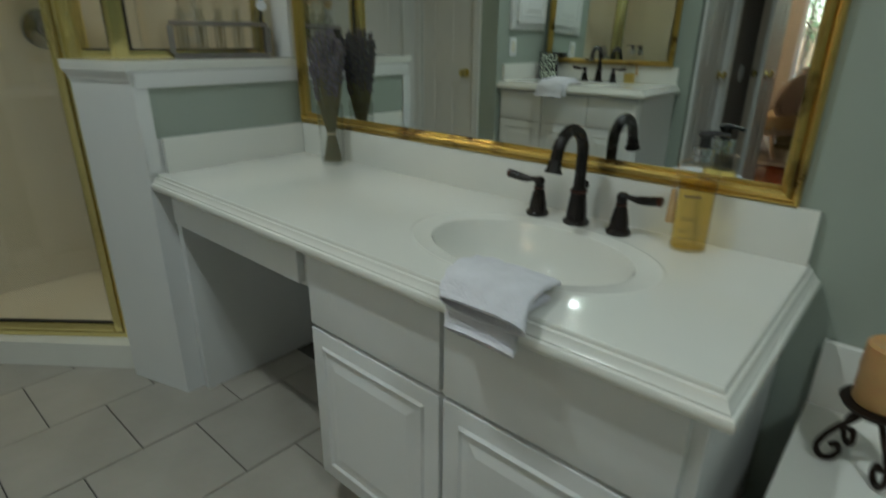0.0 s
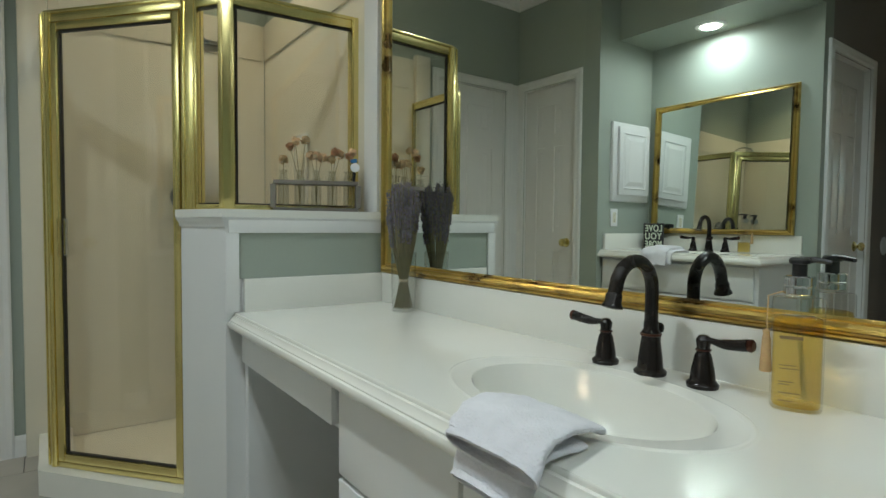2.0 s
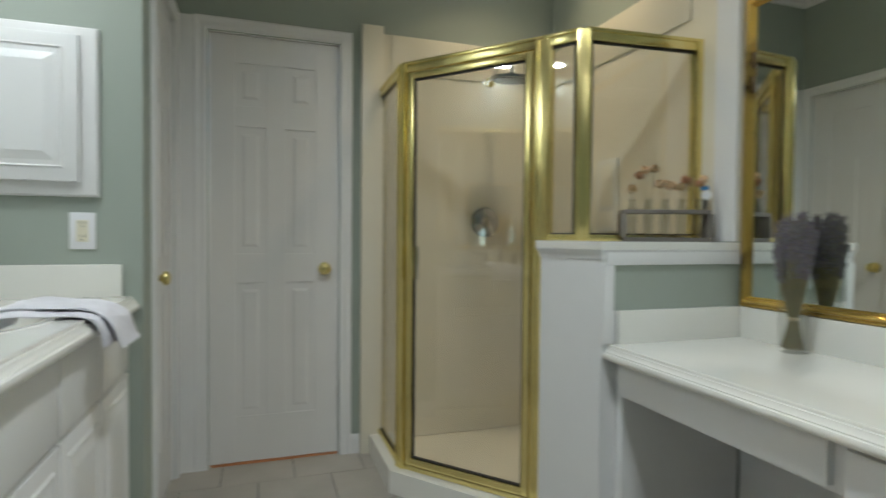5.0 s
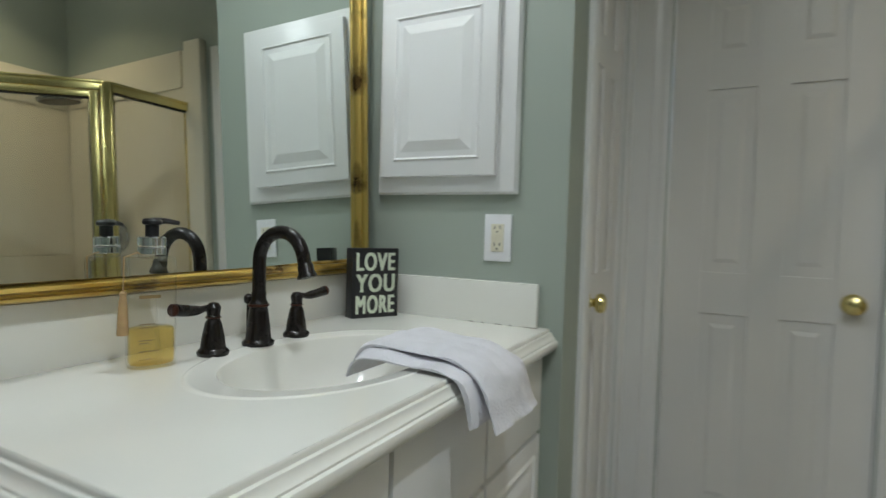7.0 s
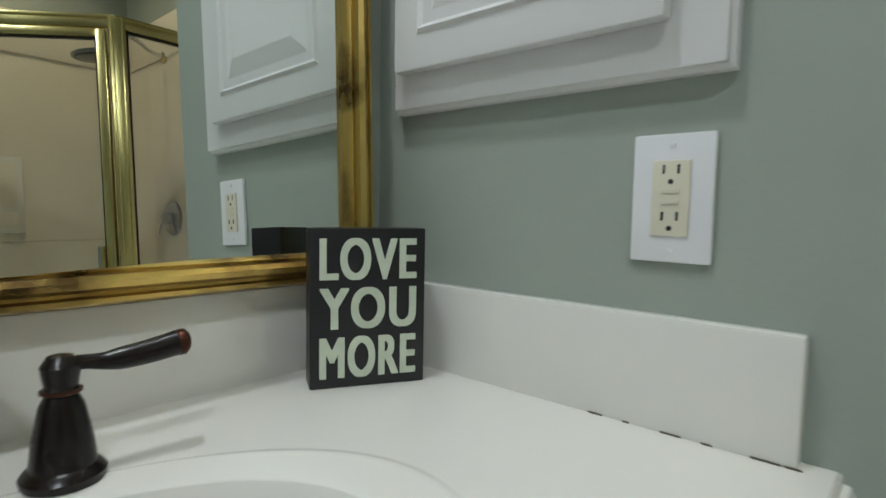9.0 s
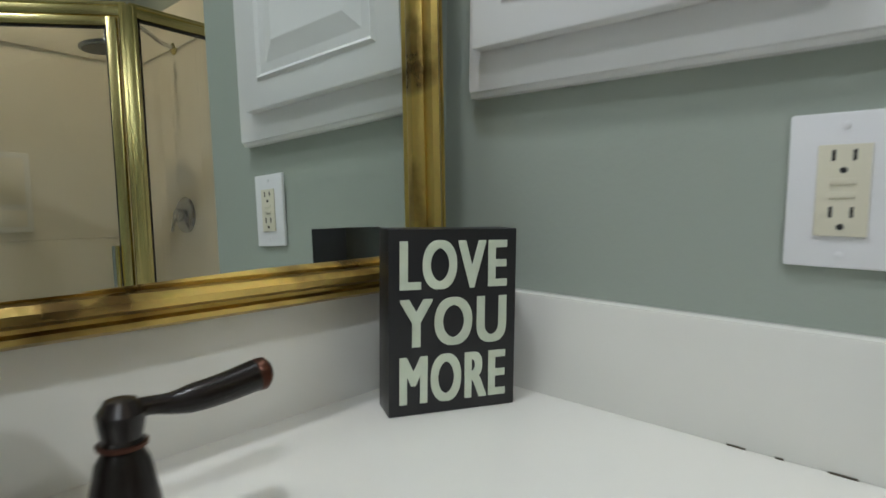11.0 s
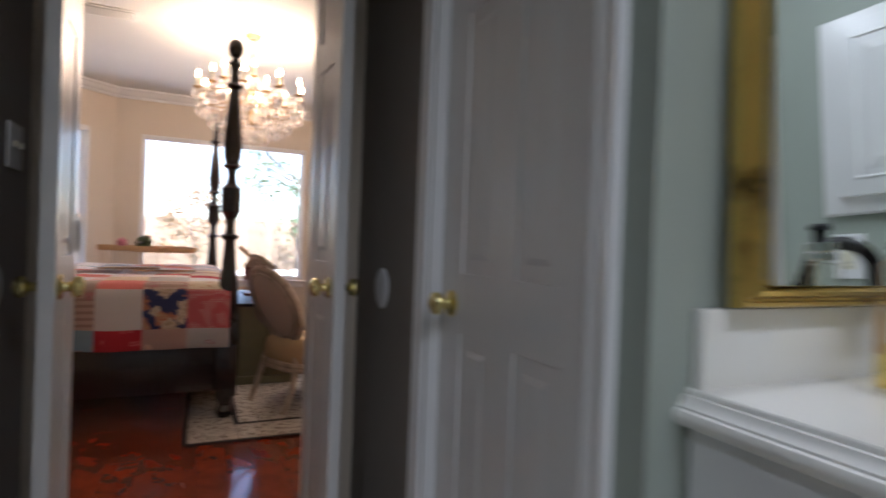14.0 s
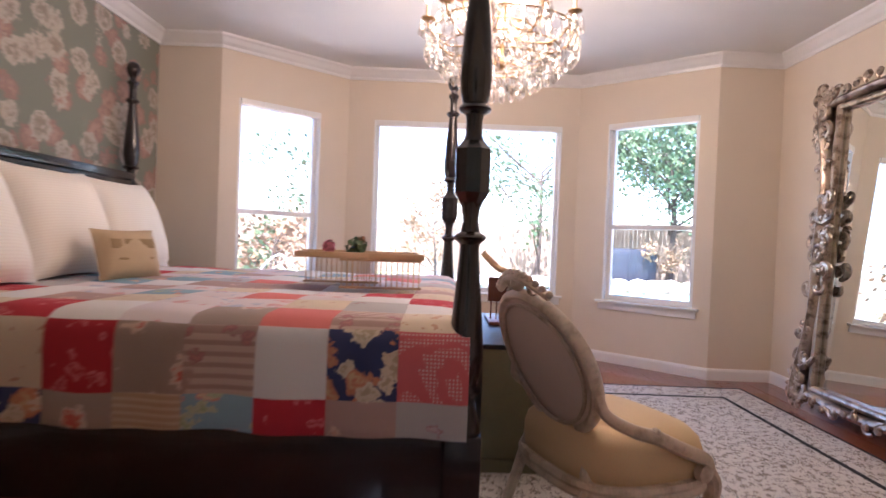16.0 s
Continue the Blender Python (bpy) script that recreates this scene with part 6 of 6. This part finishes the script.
rc = random.Random(3)
for tier, (count, rad, zc, start) in enumerate(((10, 0.385, 2.185, 0.1), (5, 0.215, 2.275, 0.3))):
    for k in range(count):
        a = start + 2 * math.pi * k / count
        ca, sa = math.cos(a), math.sin(a)
        pts = smooth_path([(0.02 * ca, 0.02 * sa, zc - 0.02), (rad * 0.3 * ca, rad * 0.3 * sa, zc - 0.10), (rad * 0.7 * ca, rad * 0.7 * sa, zc - 0.125), (rad * 0.95 * ca, rad * 0.95 * sa, zc - 0.06), (rad * ca, rad * sa, zc - 0.008)], 5)
        arm_ = part("arm", tube(pts, 0.005, 8), GOLD, ch)
        x, y = rad * ca, rad * sa
        hang("drip_pan", cup_me, arm_, x, y, zc)
        hang("candle", candle_me, arm_, x, y, zc + 0.002)
        hang("bulb", flame_me, arm_, x, y, zc + 0.077)
        for q in range(4):
            b = a + q * math.pi / 2 + 0.4
            hang("crystal_drop", drop_me, arm_, x + 0.034 * math.cos(b), y + 0.034 * math.sin(b), zc - 0.002 - rc.uniform(0, 0.02), rc.uniform(0, 90))
        for f in (0.35, 0.6, 0.82):
            hang("crystal_drop", drop_me, arm_, rad * f * ca, rad * f * sa, zc - 0.12 - rc.uniform(0.0, 0.03), rc.uniform(0, 90))
for ringr, z, n in ((0.21, 2.0, 22), (0.12, 1.95, 14), (0.30, 2.05, 28), (0.385, 2.13, 36), (0.16, 2.16, 18)):
    part("crystal_hoop", tube([(ringr * math.cos(2 * math.pi * k / 36), ringr * math.sin(2 * math.pi * k / 36), z) for k in range(37)], 0.004, 6), GOLD, ch)
    for k in range(n):
        a = 2 * math.pi * k / n
        for q in range(3):
            hang("bead", bead_me, ch, ringr * math.cos(a), ringr * math.sin(a), z - 0.012 - 0.014 * q)
        hang("crystal_drop", drop_me, ch, ringr * math.cos(a), ringr * math.sin(a), z - 0.05, rc.uniform(0, 90))
hang("crystal_drop", drop_me, ch, 0, 0, 1.94)


def garland(a, b, sag, n):
    """A string of faceted beads hanging from a to b, ending in no drop."""
    bm = bmesh.new()
    a, b = Vector(a), Vector(b)
    for k in range(n + 1):
        f = k / n
        c = a.lerp(b, f) - Vector((0, 0, sag * 4 * f * (1 - f)))
        r = 0.0075 + 0.003 * (k % 3 == 0)
        lathe([(0, r), (r, 0), (0, -r)], 6, bm, Matrix.Translation(c))
    return part("bead_garland", bm, CRYSTAL, ch, smooth=False)


for k in range(10):
    a, b = 0.1 + 2 * math.pi * k / 10, 0.1 + 2 * math.pi * (k + 1) / 10
    garland((0.385 * math.cos(a), 0.385 * math.sin(a), 2.19), (0.385 * math.cos(b), 0.385 * math.sin(b), 2.19), 0.07, 14)
    garland((0.385 * math.cos(a), 0.385 * math.sin(a), 2.185), (0.03 * math.cos(a), 0.03 * math.sin(a), 2.33), 0.05, 18)
    garland((0.30 * math.cos(a + 0.3), 0.30 * math.sin(a + 0.3), 2.05), (0.10 * math.cos(a + 0.3), 0.10 * math.sin(a + 0.3), 1.955), 0.035, 11)

# ---- ornate leaning mirror ----
SILVER = material("antiqued_silver_leaf", (0.52, 0.43, 0.35), 0.34, 0.95, vary=0.12, scale=16, bump=0.06, fine=70, second=(0.20, 0.15, 0.12), spread=(0.35, 0.5))
om = thing("floor_mirror", "tall ornate silver-framed floor mirror leaning on the wall", "mirror", pose(-3.25, -5.80, 0.0105, 0, 0, 90) @ pose(0, 0, 0, -3.2))
OW, OH = 0.55, 2.18
part("mirror_glass", box(-OW + 0.17, OW - 0.17, 0.0, 0.006, 0.17, OH - 0.15), MIRROR, om, smooth=False)
part("backing", box(-OW + 0.1, OW - 0.1, 0.008, 0.024, 0.1, OH - 0.1), EBONY, om, smooth=False)


def edge_points(n=30):
    out = []
    for k in range(n + 1):
        f = k / n
        out.append((-(OW - 0.10 - 0.05 * math.sin(f * math.pi * 2) ** 2 + 0.05 * math.cos(f * math.pi * 2)), 0.06 + f * (OH - 0.12)))
    return out


for s_ in (-1, 1):
    ep = edge_points()
    part("side_moulding", tube([(s_ * x, -0.02, z) for x, z in ep], 0.068, 12, flat=0.6), SILVER, om)
    part("inner_bead", tube([(s_ * (OW - 0.19), -0.02, 0.15), (s_ * (OW - 0.19), -0.02, OH - 0.14)], 0.028, 10), SILVER, om)
for z in (0.11, OH - 0.10):
    part("cross_moulding", tube([(x, -0.02, z + 0.05 * (1 if z > 1 else -1) * math.cos(x * 3.0) - 0.03 * (1 if z > 1 else -1)) for x in [-OW + 0.1 + 0.045 * k for k in range(21)]], 0.05, 12, flat=0.6), SILVER, om)
    part("inner_bead", tube([(-OW + 0.19, -0.02, z + (0.045 if z < 1 else -0.05)), (OW - 0.19, -0.02, z + (0.045 if z < 1 else -0.05))], 0.026, 10), SILVER, om)


def scroll(c, r, turn, flip, seed):
    pts = []
    for k in range(26):
        a = k / 25 * 4.6
        q = r * (1 - 0.78 * k / 25)
        pts.append(Vector((c[0] + q * math.cos(turn + flip * a), c[1] - 0.015 - 0.018 * k / 25, c[2] + q * math.sin(turn + flip * a))))
    part("scroll", tube(pts, [r * (0.24 + 0.13 * math.sin(k / 25 * 3.1)) for k in range(26)], 8), SILVER, om)
    part("boss", lathe([(0.02, 0), (0.02, 0.006), (0.012, 0.016), (0, 0.019)], 12), SILVER, om, m=pose(c[0], c[1] - 0.025, c[2], 90))


ro = random.Random(8)
for s_ in (-1, 1):
    for z in (0.05, 0.13, 0.24, 0.34, 0.55, 0.80, 0.95, 1.05, 1.14, 1.22, 1.32, 1.42, 1.62, 1.80, 1.90, 2.0, 2.08, 2.15):
        for q in range(3 if 0.4 < z < 0.7 or 1.5 < z < 1.7 else 5):
            scroll((s_ * (OW - 0.13 + 0.05 * math.cos((z / OH) * 2 * math.pi) + ro.uniform(-0.07, 0.06)), -0.04, z + ro.uniform(-0.03, 0.03)), ro.uniform(0.036, 0.066), ro.uniform(0, 6.28), ro.choice((-1, 1)), 0)
for x in [-0.36 + 0.09 * k for k in range(9)]:
    for z in (0.09, OH - 0.05):
        scroll((x, -0.04, z + ro.uniform(-0.03, 0.03)), ro.uniform(0.03, 0.05), ro.uniform(0, 6.28), ro.choice((-1, 1)), 0)

# ---- garden seen through the windows ----
GRASS = material("dry_lawn", (0.16, 0.17, 0.07), 0.95, vary=0.2, scale=1.2, bump=0.2, fine=40, second=(0.24, 0.21, 0.12), spread=(0.4, 0.65))
PAVING = material("pale_concrete_patio", (0.52, 0.48, 0.43), 0.85, vary=0.08, scale=1.5, bump=0.05)
structure("ground", box(-220, 220, -420, -7.92, -0.3, -0.15), GRASS, "dry lawn stretching away from the house", "ground")
structure("pavement", box(-14, 8, -13.2, -7.93, -0.149, -0.13), PAVING, "pale concrete patio behind the house", "patio")
WATER = material("turquoise_pool_water", (0.10, 0.52, 0.55), 0.08, vary=0.1, scale=2, bump=0.1, fine=5)
structure("water", box(-11.5, -1.0, -16.6, -13.4, -0.14, -0.135), WATER, "turquoise swimming pool water", "pool")
ROCK = material("pale_garden_rock", (0.55, 0.51, 0.46), 0.9, vary=0.15, scale=3, bump=0.3, fine=12)
rr = random.Random(2)
for k in range(26):
    bm = bmesh.new()
    bmesh.ops.create_icosphere(bm, subdivisions=2, radius=1.0)
    for v in bm.verts:
        v.co *= 1 + 0.25 * noise.noise(v.co * 1.3 + Vector((k, 0, 0)))
        v.co = Vector((v.co.x * rr.uniform(0.38, 0.42), v.co.y * 0.35, v.co.z * 0.25))
    part("garden_rock", bm, ROCK, m=pose(-12 + 0.46 * k, -17.1 + rr.uniform(-0.2, 0.2), -0.05, 0, 0, rr.uniform(0, 180)))
    tagged(scene.collection.objects[-1], "pale rounded rock edging the pool", "rock", "rocks by the pool")
FENCEWOOD = material("weathered_fence_wood", (0.36, 0.27, 0.20), 0.9, vary=0.15, scale=2, bump=0.1)
fence = thing("fence", "weathered brown board fence at the garden's end", "fence", pose(0, -22.0, -0.15))
board_me = finish(box(-0.07, 0.07, -0.01, 0.01, 0, 1.85, 0.004), "board", FENCEWOOD, False)
for k in range(170):
    ob = hang("board", board_me, fence, -16 + 0.15 * k, 0, rr.uniform(-0.02, 0.02))
for z in (0.4, 1.4):
    part("rail", box(-16, 9.5, -0.06, -0.011, z, z + 0.09), FENCEWOOD, fence, smooth=False)
BARK = material("grey_brown_bark", (0.13, 0.10, 0.08), 0.95, vary=0.2, scale=8, bump=0.3, fine=30)
LEAVES = material("green_tree_leaves", (0.15, 0.22, 0.11), 0.6, vary=0.3, scale=3, bump=0.05)
BROWNLEAF = material("brown_autumn_leaves", (0.40, 0.25, 0.14), 0.8, vary=0.3, scale=3, bump=0.05)


def tree(x, y, h, spread, leaf, count, size, label, seed, name="tree"):
    rn = random.Random(seed)
    t_ = thing(name, label, name, pose(x, y, -0.15))
    bm = bmesh.new()
    tips = []
    base = [Vector((0, 0, 0)), Vector((rn.uniform(-0.1, 0.1), rn.uniform(-0.1, 0.1), h * 0.3)), Vector((rn.uniform(-0.2, 0.2), 0, h * 0.62))]
    tube(smooth_path(base, 4), [h * 0.018 * (1 - 0.08 * k) for k in range(9)], 9, bm)
    for k in range(14):
        f = rn.uniform(0.22, 1.0)
        p0 = base[0].lerp(base[2], f)
        a = rn.uniform(0, 6.283)
        d = Vector((math.cos(a), math.sin(a), rn.uniform(0.4, 1.1)))
        p1 = p0 + d * spread * rn.uniform(0.3, 0.5)
        p2 = p1 + (d + Vector((rn.uniform(-0.5, 0.5), rn.uniform(-0.5, 0.5), 0.2))) * spread * rn.uniform(0.25, 0.45)
        tube(smooth_path([p0, p1, p2], 3), [h * 0.006 * (1 - 0.12 * q) for q in range(7)], 5, bm)
        tips += [p1.lerp(p2, q) for q in (0.1, 0.5, 0.8, 1.0)]
    part("trunk", bm, BARK, t_)
    vs, fs = [], []
    for k in range(count):
        c = rn.choice(tips) + Vector((rn.gauss(0, 1), rn.gauss(0, 1), rn.gauss(0, 0.8))) * spread * 0.16
        n_ = Vector((rn.gauss(0, 1), rn.gauss(0, 1), rn.gauss(0.4, 1))).normalized()
        t1 = n_.orthogonal().normalized() * size * rn.uniform(0.6, 1.3)
        t2 = n_.cross(t1) * 0.6
        i = len(vs)
        vs += [c + t1, c + t2, c - t1, c - t2]
        fs.append((i, i + 1, i + 2, i + 3))
    me = bpy.data.meshes.new("crown")
    me.from_pydata(vs, [], fs)
    me.materials.append(leaf)
    cr = new("crown", me)
    cr.parent = t_
    tagged(cr, kind="stuff")
    return t_


tree(-7.6, -19.0, 6.6, 3.6, LEAVES, 17000, 0.075, "leafy green garden tree beyond the pool", 1)
tree(-10.5, -20.5, 7.0, 3.4, LEAVES, 9000, 0.09, "leafy green garden tree by the fence", 2)
tree(-3.7, -19.5, 5.5, 2.0, LEAVES, 1500, 0.075, "thin green tree beyond the pool", 3)
tree(2.6, -19.0, 4.5, 2.0, LEAVES, 1100, 0.08, "green tree by the fence", 4)
tree(-0.6, -16.8, 2.6, 1.2, BROWNLEAF, 900, 0.06, "small bare tree with brown leaves", 5)
tree(1.7, -10.6, 1.9, 0.9, BROWNLEAF, 900, 0.05, "brown-leaved bush on the patio", 6, "bush")
tree(2.5, -11.0, 1.6, 0.8, LEAVES, 900, 0.05, "green bush on the patio", 7, "bush")
tree(-6.6, -17.6, 1.5, 0.7, BROWNLEAF, 700, 0.05, "brown-leaved bush by the pool", 8, "bush")
grill = thing("covered_grill", "garden grill under a dark blue-black cover", "grill", pose(-5.9, -17.9, -0.15))
part("cover", box(-0.8, 0.8, -0.35, 0.35, 0, 1.15, 0.16), material("blue_black_cover", (0.03, 0.035, 0.05), 0.6, vary=0.15, scale=3, bump=0.2, fine=8), grill)
METAL = material("white_garden_metal", (0.7, 0.7, 0.7), 0.4)
for cx in (0.75, 1.35):
    gc = thing("garden_chair", "white metal garden chair with a hooped back", "garden chair", pose(cx, -9.6, -0.13, 0, 0, 20), "garden chairs")
    part("back_hoop", tube(smooth_path([(-0.22, 0, 0.42), (-0.22, 0.04, 0.72), (0, 0.06, 0.92), (0.22, 0.04, 0.72), (0.22, 0, 0.42)], 5), 0.012, 8), METAL, gc)
    part("inner_hoop", tube(smooth_path([(-0.12, 0, 0.42), (-0.1, 0.04, 0.68), (0, 0.05, 0.78), (0.1, 0.04, 0.68), (0.12, 0, 0.42)], 5), 0.008, 8), METAL, gc)
    part("seat", lathe([(0, 0.40), (0.23, 0.40), (0.24, 0.41), (0.23, 0.42), (0, 0.42)], 20), METAL, gc, m=pose(0, -0.2, 0))
    for dx, dy in ((-0.18, -0.36), (0.18, -0.36), (-0.18, -0.04), (0.18, -0.04)):
        part("leg", tube([(dx, dy, 0.40), (dx * 1.15, dy, 0)], 0.011, 6), METAL, gc)
